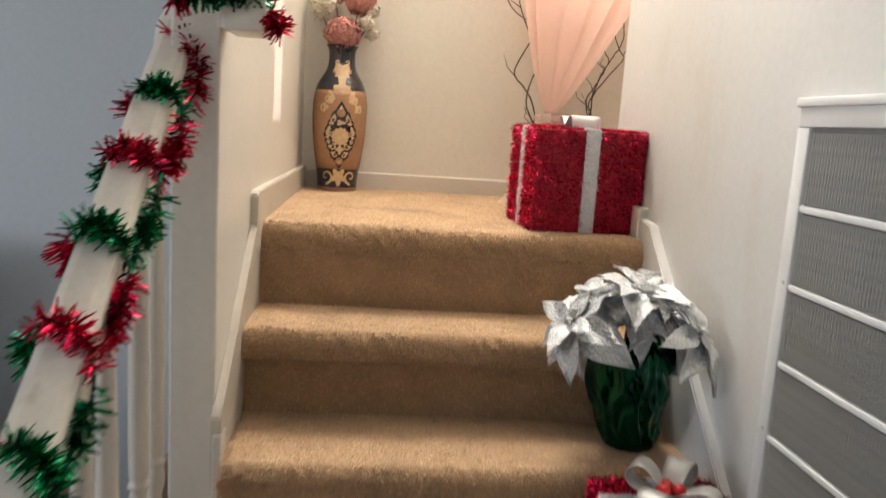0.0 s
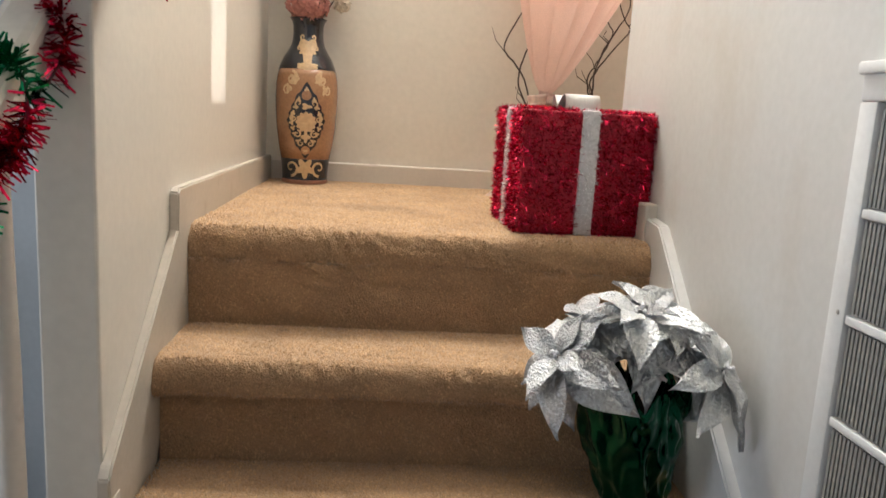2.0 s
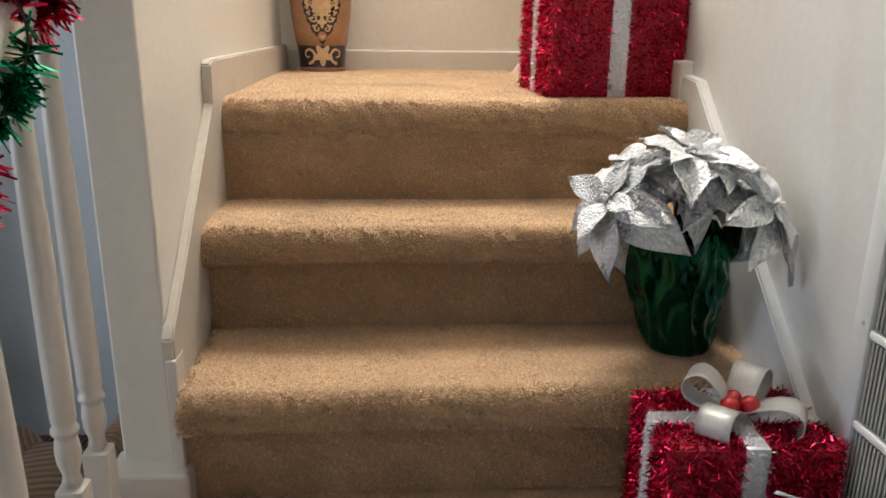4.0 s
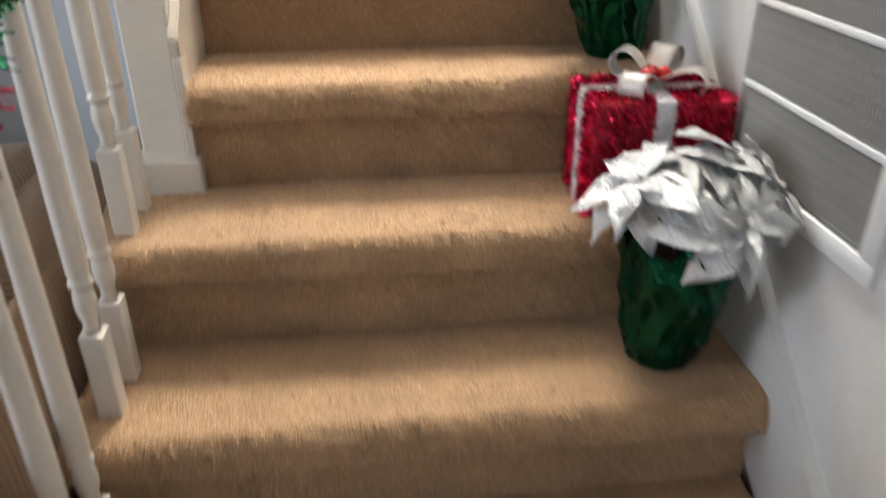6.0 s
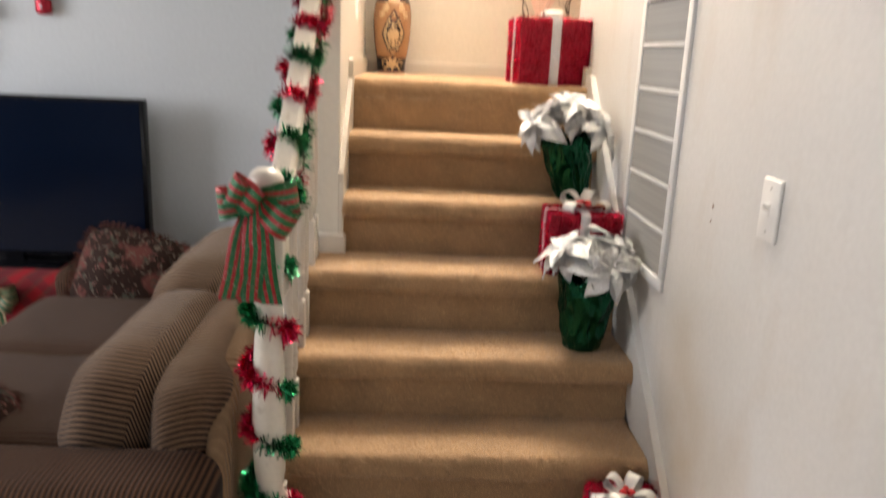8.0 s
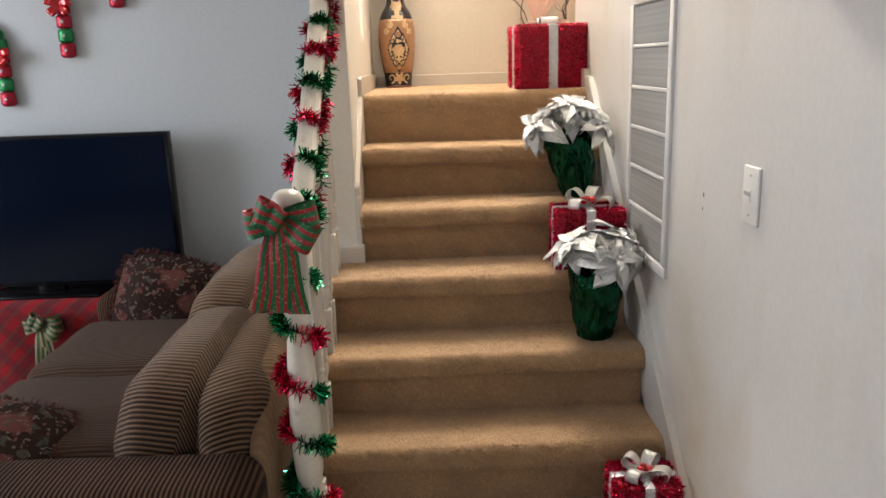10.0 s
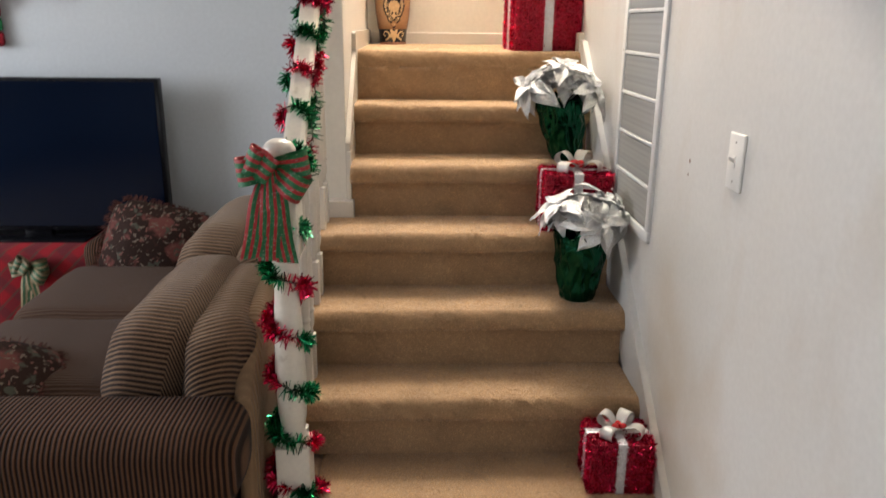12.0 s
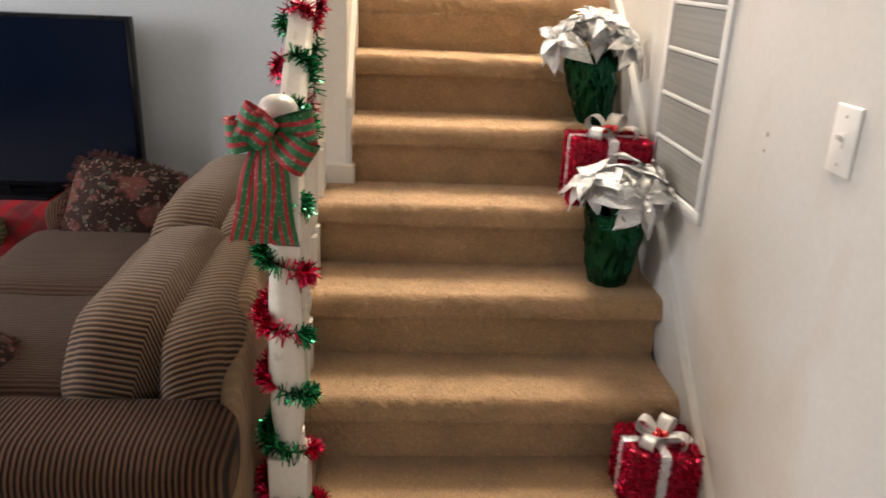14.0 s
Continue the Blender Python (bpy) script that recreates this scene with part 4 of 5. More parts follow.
def present(loc, rz, w, d, h, label, seed, rows=True, count=9000, ribbon_w=0.030, berries=True, roll=False):
    """A box wrapped in red tinsel rows, with white ribbon bands, a silver loop bow and red berries."""
    rng = np.random.default_rng(seed)
    g = thing("wrapped_present", loc, rz, label, "present", "tinsel presents on the stairs")
    part("box", boxed(-w / 2, w / 2, -d / 2, d / 2, 0.001, h, 0.006, 2), M["red_core"], g)
    faces = [((0, -1, 0), w, h), ((0, 1, 0), w, h), ((-1, 0, 0), d, h), ((1, 0, 0), d, h), ((0, 0, 1), w, d)]
    total = sum(a * b for _, a, b in faces)
    cs, ns, wc, wn_ = [], [], [], []
    for nrm, a, b in faces:
        k = int(count * a * b / total)
        u = rng.uniform(-a / 2, a / 2, k)
        v = rng.uniform(0, b, k)
        pitch = 0.0085
        if rows:
            v = np.clip((np.floor(v / pitch) + 0.5) * pitch + rng.normal(scale=0.0013, size=k), 0.002, b - 0.001)
        n = Vector(nrm)
        for i in range(k):
            if nrm[2]:
                p, on = Vector((u[i], v[i] - b / 2, h)), min(abs(u[i]), abs(v[i] - b / 2)) < ribbon_w / 2
            elif nrm[1]:
                p, on = Vector((u[i], nrm[1] * d / 2, v[i])), abs(u[i]) < ribbon_w / 2
            else:
                p, on = Vector((nrm[0] * w / 2, u[i], v[i])), abs(u[i]) < ribbon_w / 2
            (wc if on else cs).append(p)
            (wn_ if on else ns).append(n)
    slivers("red_fringe", cs, ns, M["red_tinsel"], g, 0.0115, 0.0020, seed + 1, out=0.40)
    slivers("white_fringe", wc, wn_, M["white_tinsel"], g, 0.0085, 0.0014, seed + 2, out=0.35, per=3)
    t = 0.0035
    for name, parts in (("ribbon", ((-ribbon_w / 2, ribbon_w / 2, -d / 2 - t, d / 2 + t, 0.001, h + t))), ("ribbon", ((-w / 2 - t, w / 2 + t, -ribbon_w / 2, ribbon_w / 2, 0.001, h + t + 0.0005)))):
        part(name, boxed(*parts, 0.002, 2), M["white_tinsel"], g, "white tinsel ribbon band")
    bow = thing("bow", (0, 0, h + 0.004))
    bow.parent = g
    s = 1.12 * (w / 0.23) ** 0.75
    loops = (((-0.75, 0.45, 0.55), 0.070), ((0.55, 0.55, 0.62), 0.068), ((-0.66, -0.72, 0.10), 0.074), ((0.85, -0.50, 0.12), 0.080))
    for d3, ln in (((-0.05, -1, 0.02), 0.060), ((0.1, 1, 0.02), 0.060)) if roll else loops:
        pts = []
        dv = Vector(d3).normalized()
        up = Vector((0, 0, 1))
        up = (up - up.dot(dv) * dv).normalized()
        side = dv.cross(up).normalized()
        for i in range(19):
            a = 2 * math.pi * i / 18
            q = (1 - math.cos(a)) / 2
            pts.append(dv * ln * s * q ** 0.85 + up * 0.026 * s * math.sin(a) * (0.3 + 0.7 * q) + Vector((0, 0, 0.006)))
        bm = bmesh.new()
        ribbon(bm, pts, side, 0.072 if roll else lambda u: s * (0.030 + 0.012 * math.sin(math.pi * u)))
        part("loop", bm, M["silver_ribbon"], bow, "silver satin ribbon loop")
    for dx, dy, r in () if not berries else ((-0.012, -0.012, 0.0125), (0.013, -0.010, 0.0125), (0.0, 0.008, 0.011)):
        bm = bmesh.new()
        bmesh.ops.create_uvsphere(bm, u_segments=18, v_segments=12, radius=r * s)
        bmesh.ops.translate(bm, verts=bm.verts, vec=(dx * s, dy * s, 0.020 * s))
        part("berry", bm, M["berry"], bow, "shiny red berry")
    return g


present((0.757, 0.222, TOP), 3.0, 0.272, 0.262, 0.248, "large red tinsel present with white ribbon on the landing", 31, count=26000, ribbon_w=0.036, berries=False, roll=True)
present((0.772, -0.541, TOP - 3 * RISE), -2.0, 0.222, 0.160, 0.193, "red tinsel present with silver bow on a middle tread", 41, count=20000)
present((0.790, -1.214, TOP - 6 * RISE), -2.0, 0.168, 0.140, 0.149, "small red tinsel present with a silver bow on the lowest tread", 51, count=14000, ribbon_w=0.024)

# ---------------------------------------------------------------- silver poinsettias in foil


def bract_mesh(i):
    """A pointed leaf with a raised midrib, side veins and a drooping tip, one unit long along +x."""
    rng = random.Random(900 + i)
    bm = bmesh.new()
    n, m = 10, 6
    droop, cup, twist = rng.uniform(0.12, 0.42), rng.uniform(0.10, 0.35), rng.uniform(-0.25, 0.25)
    wide = rng.uniform(0.22, 0.31)
    rows = []
    for a in range(n + 1):
        t = a / n
        w = wide * (math.sin(math.pi * min(1, t ** 0.82)) ** 1.1) + 0.012 * (1 - t)
        row = []
        for b in range(m + 1):
            s = b / m * 2 - 1
            z = -droop * t * t + cup * abs(s) * w * 0.9 - 0.02 * math.sin(t * 38 + abs(s) * 5) * (1 - abs(s)) * w * 2
            z += twist * s * w * t + 0.03 * math.sin(t * 9 + s * 3 + i)
            row.append(bm.verts.new((t * (1 - 0.12 * droop * t), s * w, z)))
        rows.append(row)
    for p, q in zip(rows, rows[1:]):
        for b in range(m):
            bm.faces.new((p[b], p[b + 1], q[b + 1], q[b]))
    return mesh_of("bract", bm, M["silver_leaf"])


BRACTS = [bract_mesh(i) for i in range(7)]


def poinsettia(loc, label, seed, lean, heads, pot_h=0.222, squash=1.0, limit_x=0.893, wide=1.04):
    """A foil-wrapped pot with silver cloth poinsettias; heads: (azimuth, height angle, reach)."""
    rng = random.Random(seed)
    plant = thing("silver_poinsettia", loc, 0, label, "artificial plant", "silver poinsettias on the stairs")
    pot = bmesh.new()

    def fold(a, z):
        u = z / pot_h
        crease = 0.5 - abs(math.sin(a * 2.5 + seed + 1.6 * u + 0.5 * math.sin(3 * a)))
        small = 0.5 - abs(math.sin(a * 6.5 + 2 * seed - 3 * u + math.sin(2 * a + seed)))
        return 1 + (0.03 + 0.10 * u) * crease + (0.008 + 0.022 * u) * small + 0.06 * noise.noise((math.cos(a) * 2.6, math.sin(a) * 2.6, z * 22 + seed))

    prof = [(0.044, 0.0), (0.051, 0.003)] + [(float(np.interp(q, [0, 0.05, 0.13, 0.19, 0.222], [0.054, 0.063, 0.077, 0.084, 0.088])), q * pot_h / 0.222) for q in np.linspace(0.012, 0.222, 30)]
    rings = []
    SEG = 120
    for r, z in prof:
        ring = []
        for i in range(SEG):
            a = 2 * math.pi * i / SEG
            crumple = abs(noise.noise((math.cos(a) * 2.6 + seed, math.sin(a) * 2.6, z * 13))) + 0.4 * abs(noise.noise((math.cos(a) * 5, math.sin(a) * 5 + seed, z * 22)))
            rr = wide * r * fold(a, z) + 0.020 * (0.20 - crumple) * min(1.0, z / 0.03)
            top = 0.012 * math.sin(a * 7 + seed) + 0.01 * math.sin(a * 13) if z > 0.2 else 0
            zz = z + top
            ring.append(pot.verts.new((rr * math.cos(a) + lean[0] * z, rr * math.sin(a) + lean[1] * z, zz)))
        rings.append(ring)
    inner = [pot.verts.new(v.co * 1.0 + Vector((-(v.co.x - lean[0] * v.co.z) * 0.10, -(v.co.y - lean[1] * v.co.z) * 0.10, -0.03))) for v in rings[-1]]
    rings.append(inner)
    for p, q in zip(rings, rings[1:]):
        for i in range(SEG):
            j = (i + 1) % SEG
            pot.faces.new((p[i], p[j], q[j]))
            pot.faces.new((p[i], q[j], q[i]))
    pot.faces.new(list(reversed(rings[0])))
    part("pot_wrap", pot, M["foil"], plant, "crinkled dark green foil round the pot")
    bm = bmesh.new()
    lathe(bm, [(0.050, pot_h - 0.07), (0.056, pot_h - 0.045), (0.03, pot_h - 0.038)], 24, lean[0] * pot_h, lean[1] * pot_h)
    part("filling", bm, M["soil"], plant)
    centre = Vector((lean[0] * pot_h * 1.15, lean[1] * pot_h * 1.15, pot_h + 0.005))
    for az, el, reach in heads:
        n = Vector((math.cos(radians(az)) * math.cos(radians(el)), math.sin(radians(az)) * math.cos(radians(el)), math.sin(radians(el))))
        p = centre + Vector((n.x * reach, n.y * reach, n.z * reach * 0.78 * squash))
        face = (n + Vector((0, -0.15, 0.35))).normalized()
        head = thing("flower_head", p)
        head.parent = plant
        bm = bmesh.new()
        tube(bm, [centre - p + Vector((0, 0, -0.05)), (centre - p) * 0.5 + Vector((0, 0, 0.01)), Vector((0, 0, -0.002))], 0.0022, 6)
        part("stem", bm, M["twig"], head)
        side = face.cross(Vector((0.2, 0.3, 1))).normalized()
        fwd = side.cross(face)
        for ring, (number, tilt, size) in enumerate(((6, -0.24, 0.122), (5, 0.08, 0.098), (4, 0.42, 0.066))):
            for k in range(number):
                a = 2 * math.pi * (k + 0.5 * ring + 0.25 * rng.random()) / number
                d = (math.cos(a) * side + math.sin(a) * fwd)
                ln = size * rng.uniform(0.78, 1.14)
                axis = (d + face * (tilt + rng.uniform(-0.22, 0.18)) + Vector((0, 0, -0.22 if ring == 0 else 0))).normalized()
                tip = Vector(loc) + p + axis * ln
                if tip.x > limit_x:
                    axis = (axis - Vector((axis.x * 0.9, 0, 0)) + Vector((0, -0.15, 0.1))).normalized()
                    tip = Vector(loc) + p + axis * ln
                    if tip.x > limit_x - 0.004:
                        ln *= 0.6
                yv = face.cross(axis).normalized()
                zv = axis.cross(yv)
                ob = new("bract", BRACTS[rng.randrange(7)])
                ob.parent = head
                m = Matrix((axis, yv, zv)).transposed().to_4x4() @ Matrix.Diagonal((ln, ln, ln, 1))
                ob.matrix_basis = Matrix.Translation(axis * 0.004) @ m
        for k in range(5):
            bm = bmesh.new()
            bmesh.ops.create_icosphere(bm, subdivisions=1, radius=0.0035)
            bmesh.ops.translate(bm, verts=bm.verts, vec=face * 0.010 + Vector((rng.uniform(-1, 1), rng.uniform(-1, 1), rng.uniform(-1, 1))) * 0.005)
            part("bud", bm, M["white_tinsel"], head)
    return plant


poinsettia((0.788, -0.284, TOP - 2 * RISE), "silver poinsettias in a green foil pot on an upper tread", 3, (-0.19, -0.20),
           ((207, 24, 0.148), (322, 22, 0.150), (268, 74, 0.138), (195, 60, 0.130), (328, 62, 0.132), (140, 48, 0.11), (60, 52, 0.11)), squash=1.05)
poinsettia((0.757, -0.752, TOP - 4 * RISE), "silver poinsettias in a green foil pot on a lower tread", 8, (-0.02, -0.08),
           ((186, 48, 0.115), (298, 26, 0.112), (345, 34, 0.138), (20, 50, 0.130), (125, 60, 0.105)), pot_h=0.232, squash=1.25)

# ---------------------------------------------------------------- painted vase with flowers
VX, VY = 0.116, 0.874
PROFILE = [(0.060, 0.0), (0.066, 0.003), (0.067, 0.012), (0.066, 0.014), (0.0675, 0.04), (0.071, 0.07), (0.078, 0.11), (0.0845, 0.155), (0.0885, 0.205), (0.0900, 0.25), (0.0890, 0.285), (0.0855, 0.312), (0.080, 0.336), (0.070, 0.360), (0.058, 0.379), (0.049, 0.395), (0.0445, 0.412), (0.043, 0.43), (0.0435, 0.450), (0.047, 0.464), (0.053, 0.472)]


def vase_r(z):
    return float(np.interp(z, [p[1] for p in PROFILE], [p[0] for p in PROFILE]))


vase = thing("floor_vase", (VX, VY, TOP), 0, "ochre and black glazed vase with gold scrolls holding silk flowers", "vase")
cuts = (("foot", 0.0, 0.013, "rust"), ("base_band", 0.013, 0.074, "black_glaze"), ("body", 0.074, 0.328, "ochre"), ("neck", 0.328, 0.472, "black_glaze"))
for name, z0, z1, mat in cuts:
    zs = sorted({z0, z1, *[p[1] for p in PROFILE if z0 < p[1] < z1], *np.linspace(z0, z1, 8).tolist()})
    bm = bmesh.new()
    lathe(bm, [(vase_r(z), z) for z in zs], 64)
    part(name, bm, M[mat], vase)
FACE = math.atan2(-2.27, 0.24)


def on_vase(s, z, lift, turn):
    r = vase_r(z) + lift
    a = FACE + turn + s / vase_r(z)
    return Vector((r * math.cos(a), r * math.sin(a), z))


def patch(name, s0, z0, radius, mat, lift, turn=0.0, tall=1.0, n=72):
    """A painted shape on the vase: radius(angle) about (s0, z0)."""
    bm = bmesh.new()
    rings = []
    for k in range(1, 6):
        ring = []
        for i in range(n):
            a = 2 * math.pi * i / n
            r = radius(a) * k / 5
            ring.append(bm.verts.new(on_vase(s0 + r * math.cos(a), z0 + tall * r * math.sin(a), lift, turn)))
        rings.append(ring)
    c = bm.verts.new(on_vase(s0, z0, lift, turn))
    for i in range(n):
        j = (i + 1) % n
        bm.faces.new((c, rings[0][i], rings[0][j]))
        for p, q in zip(rings, rings[1:]):
            bm.faces.new((p[i], q[i], q[j], p[j]))
    part(name, bm, mat, vase)


def scroll(s0, z0, size, turns, hand, mat, turn, start=0.0, width=0.0032, lift=0.0007, name="scroll"):
    """A spiral brush stroke on the vase."""
    bm = bmesh.new()
    pts = []
    for i in range(40):
        u = i / 39
        a = start + hand * u * turns * 2 * math.pi
        r = size * (1 - 0.85 * u)
        pts.append((s0 + r * math.cos(a), z0 + r * math.sin(a)))
    rows = []
    for i, (s, z) in enumerate(pts):
        p, q = pts[max(i - 1, 0)], pts[min(i + 1, 39)]
        t = Vector((q[0] - p[0], q[1] - p[1])).normalized()
        w = width * (1.15 - 0.6 * i / 39)
        rows.append([bm.verts.new(on_vase(s - t.y * w * k, z + t.x * w * k, lift, turn)) for k in (-1, 0, 1)])
    for a, b in zip(rows, rows[1:]):
        for k in (0, 1):
            bm.faces.new((a[k], a[k + 1], b[k + 1], b[k]))
    part(name, bm, mat, vase)


for turn in (0.0, math.pi):
    point = lambda a: 1 / ((abs(math.cos(a)) / 0.056) ** 1.25 + (abs(math.sin(a)) / 0.105) ** 1.25) ** 0.8 * (1 + 0.04 * math.cos(16 * a))
    patch("medallion", 0, 0.184, point, M["black_glaze"], 0.0006, turn)
    for k in range(18):
        b = 2 * math.pi * (k + 0.5) / 18
        r0 = 0.80 * point(b)
        patch("leaf_motif", r0 * math.cos(b), 0.184 + r0 * math.sin(b), lambda a: 0.0060 * (1 + 0.35 * math.cos(3 * a + b)), M["gold_paint"], 0.0011, turn, 1.0, 24)
    patch("flower_motif", 0, 0.180, lambda a: 0.025 * (1 + 0.20 * abs(math.cos(6 * a))), M["gold_paint"], 0.0011, turn)
    patch("flower_motif", 0, 0.255, lambda a: 0.0135, M["ochre"], 0.0011, turn)
    patch("flower_motif", 0, 0.100, lambda a: 0.0125, M["ochre"], 0.0011, turn)
    patch("flower_motif", 0, 0.224, lambda a: 0.013 * (1 + 0.3 * math.cos(3 * a)), M["gold_paint"], 0.0011, turn, 0.6)
    patch("flower_motif", 0, 0.138, lambda a: 0.011 * (1 + 0.3 * math.cos(4 * a)), M["gold_paint"], 0.0011, turn, 1.2)
    patch("flower_motif", 0, 0.380, lambda a: 0.022 * (1 + 0.28 * math.cos(3 * a - math.pi / 2)), M["gold_paint"], 0.0008, turn, 1.7)
    patch("flower_motif", 0, 0.048, lambda a: 0.022 * (1 + 0.3 * math.cos(5 * a + math.pi / 2)), M["gold_paint"], 0.0008, turn, 1.1)
    patch("collar_motif", 0, 0.336, lambda a: 0.030 * (1 + 0.10 * math.cos(6 * a + math.pi)), M["gold_paint"], 0.0006, turn, 0.36)
    for h in (-1, 1):
        patch("collar_motif", h * 0.036, 0.300, lambda a: 0.0125 * (1 + 0.30 * math.cos(5 * a)), M["gold_paint"], 0.0006, turn, 1.1, 40)
        patch("collar_motif", h * 0.053, 0.272, lambda a: 0.0085 * (1 + 0.35 * math.cos(3 * a)), M["gold_paint"], 0.0006, turn, 1.5, 30)
    for h in (-1, 1):
        scroll(h * 0.036, 0.190, 0.012, 1.2, -h, M["gold_paint"], turn, 1.57, 0.0026, 0.0011)
        scroll(h * 0.024, 0.146, 0.011, 1.2, h, M["gold_paint"], turn, 1.57, 0.0024, 0.0011)
        scroll(h * 0.022, 0.232, 0.011, 1.1, h, M["gold_paint"], turn, -1.57, 0.0024, 0.0011)
        scroll(h * 0.013, 0.120, 0.010, 1.1, -h, M["gold_paint"], turn, 1.57, 0.0022, 0.0011)
        scroll(h * 0.044, 0.300, 0.021, 1.15, h, M["gold_paint"], turn, 1.57, 0.0034)
        scroll(h * 0.060, 0.268, 0.013, 1.15, -h, M["gold_paint"], turn, 1.57, 0.0028)
        scroll(h * 0.024, 0.385, 0.013, 1.0, -h, M["gold_paint"], turn, -1.57, 0.003)
        scroll(h * 0.015, 0.418, 0.008, 1.0, h, M["gold_paint"], turn, -1.57, 0.0024)
        scroll(h * 0.042, 0.048, 0.024, 1.1, -h, M["gold_paint"], turn, -1.57, 0.0036)

rng = random.Random(77)


def blossom(name, centre, radius, count, size, mat, parent, flat=0.85):
    """A ball of many small cupped petals."""
    bm = bmesh.new()
    for i in range(count):
        z = 1 - 2 * (i + 0.5) / count
        a = i * 2.39996
        s = math.sqrt(1 - z * z)
        n = Vector((s * math.cos(a), s * math.sin(a), z))
        p = Vector(centre) + Vector((n.x, n.y, n.z * flat)) * radius * rng.uniform(0.82, 1.05)
        t = n.cross(Vector((rng.gauss(0, 1), rng.gauss(0, 1), rng.gauss(0, 1)))).normalized()
        b = n.cross(t)
        k = size * rng.uniform(0.7, 1.25)
        ring = [bm.verts.new(p + t * k * math.cos(q) + b * k * 0.75 * math.sin(q) + n * k * (0.35 + 0.3 * math.cos(2 * q + i))) for q in (math.pi * 2 * j / 6 for j in range(6))]
        c = bm.verts.new(p)
        for j in range(6):
            bm.faces.new((c, ring[j], ring[(j + 1) % 6]))
    part(name, bm, mat, parent)


flowers = thing("silk_flowers", (VX, VY, TOP + 0.442), 0, "dusty pink and cream silk flowers standing in the vase", "artificial flowers")
for c, r, n in (((0.0, -0.02, 0.068), 0.058, 420), ((0.052, 0.01, 0.175), 0.05, 300), ((-0.03, 0.02, 0.21), 0.05, 200)):
    blossom("pink_blossom", c, r, n, 0.0085, M["petal_pink"], flowers)
for c, r, n in (((-0.075, -0.01, 0.135), 0.030, 70), ((-0.052, -0.035, 0.155), 0.028, 60), ((0.075, -0.02, 0.105), 0.024, 50), ((0.095, 0.0, 0.075), 0.020, 40), ((-0.085, 0.01, 0.16), 0.026, 50), ((0.088, 0.01, 0.15), 0.026, 50)):
    blossom("cream_blossom", c, r, n, 0.0095, M["petal_cream"], flowers)
for x, y, z in ((0.0, -0.01, 0.06), (-0.07, 0, 0.13), (0.08, -0.01, 0.10), (0.05, 0.0, 0.16), (-0.03, 0.01, 0.20)):
    bm = bmesh.new()
    tube(bm, [(0, 0, -0.22), (x * 0.2, y, 0.0), (x * 0.7, y, z * 0.6), (x, y, z)], 0.0018, 6)
    part("stem", bm, M["twig"], flowers)

# ---------------------------------------------------------------- tied drape with curly twigs on the landing
DX, DY = 0.800, 0.760
drape = thing("tied_drape", (DX, DY, TOP), 0, "peach sheer cloth tied into a tall fan and lit from inside", "draped cloth")


def drape_surface(z0, z1, r0, r1, pleats, depth, name, mat, seed, power=1.0, skew=0.0, n=240, rows=28):
    bm = bmesh.new()
    rings = []
    for k in range(rows + 1):
        u = k / rows
        r = r0 + (r1 - r0) * u ** power
        ring = []
        for i in range(n):
            a = 2 * math.pi * i / n
            f = abs(math.sin(a * pleats / 2 + 0.9 * math.sin(2 * a + seed) + 0.35 * math.sin(5 * a + 2 * seed)))
            w = 1 + depth * (f ** 0.55 - 0.6 + 0.12 * math.sin(a * 9 + seed + u)) * (0.6 + 0.4 * u)
            ring.append(bm.verts.new((r * w * math.cos(a) + skew * u, 0.62 * r * w * math.sin(a), z0 + (z1 - z0) * u)))
        rings.append(ring)
    for p, q in zip(rings, rings[1:]):
        for i in range(n):
            j = (i + 1) % n
            bm.faces.new((p[i], p[j], q[j], q[i]))
    return part(name, bm, mat, drape)


drape_surface(0.300, 0.98, 0.016, 0.255, 12, 0.36, "fan", M["drape"], 1, 0.80, 0.125)
drape_surface(0.002, 0.290, 0.15, 0.018, 11, 0.12, "skirt", M["drape"], 4, 0.7)
bm = bmesh.new()
ribbon(bm, [Vector((0.020 * math.cos(a), 0.018 * math.sin(a), 0.295)) for a in (2 * math.pi * i / 20 for i in range(21))], (0, 0, 1), 0.022)
part("tie", bm, M["drape_tie"], drape, "pale pink satin tie")
for d, ln in (((-0.95, -0.4, -0.12), 0.060), ((0.9, -0.5, -0.1), 0.055), ((0.95, 0.1, 0.02), 0.15)):
    pts, side = loop_points(d, ln, 0.022)
    bm = bmesh.new()
    ribbon(bm, [p + Vector((0, -0.015, 0.285)) for p in pts], side, 0.026)
    part("tie_loop", bm, M["drape_tie"], drape)


def twig(base, tip, curl, seed, loops=3.2):
    r = random.Random(seed)
    pts = []
    b, t = Vector(base), Vector(tip)
    for i in range(60):
        u = i / 59
        p = b.lerp(t, u)
        p += Vector((curl * math.sin(u * loops * 6.28 + seed) * u ** 0.6, 0.3 * curl * math.cos(u * loops * 5 + seed), 0.5 * curl * math.sin(u * loops * 9.0 + 2 * seed) * u))
        pts.append(p + Vector((r.gauss(0, 0.001), r.gauss(0, 0.001), 0)))
    bm = bmesh.new()
    tube(bm, pts, lambda u: 0.0032 * (1 - 0.6 * u), 6)
    for k in range(4):
        i = 18 + k * 10
        s = pts[i]
        e = s + Vector((r.uniform(-0.05, 0.05), r.uniform(-0.02, 0.02), r.uniform(0.03, 0.08)))
        tube(bm, [s, s.lerp(e, 0.5) + Vector((r.uniform(-0.02, 0.02), 0, 0.0)), e], lambda u: 0.0016 * (1 - 0.6 * u), 5)
    return bm


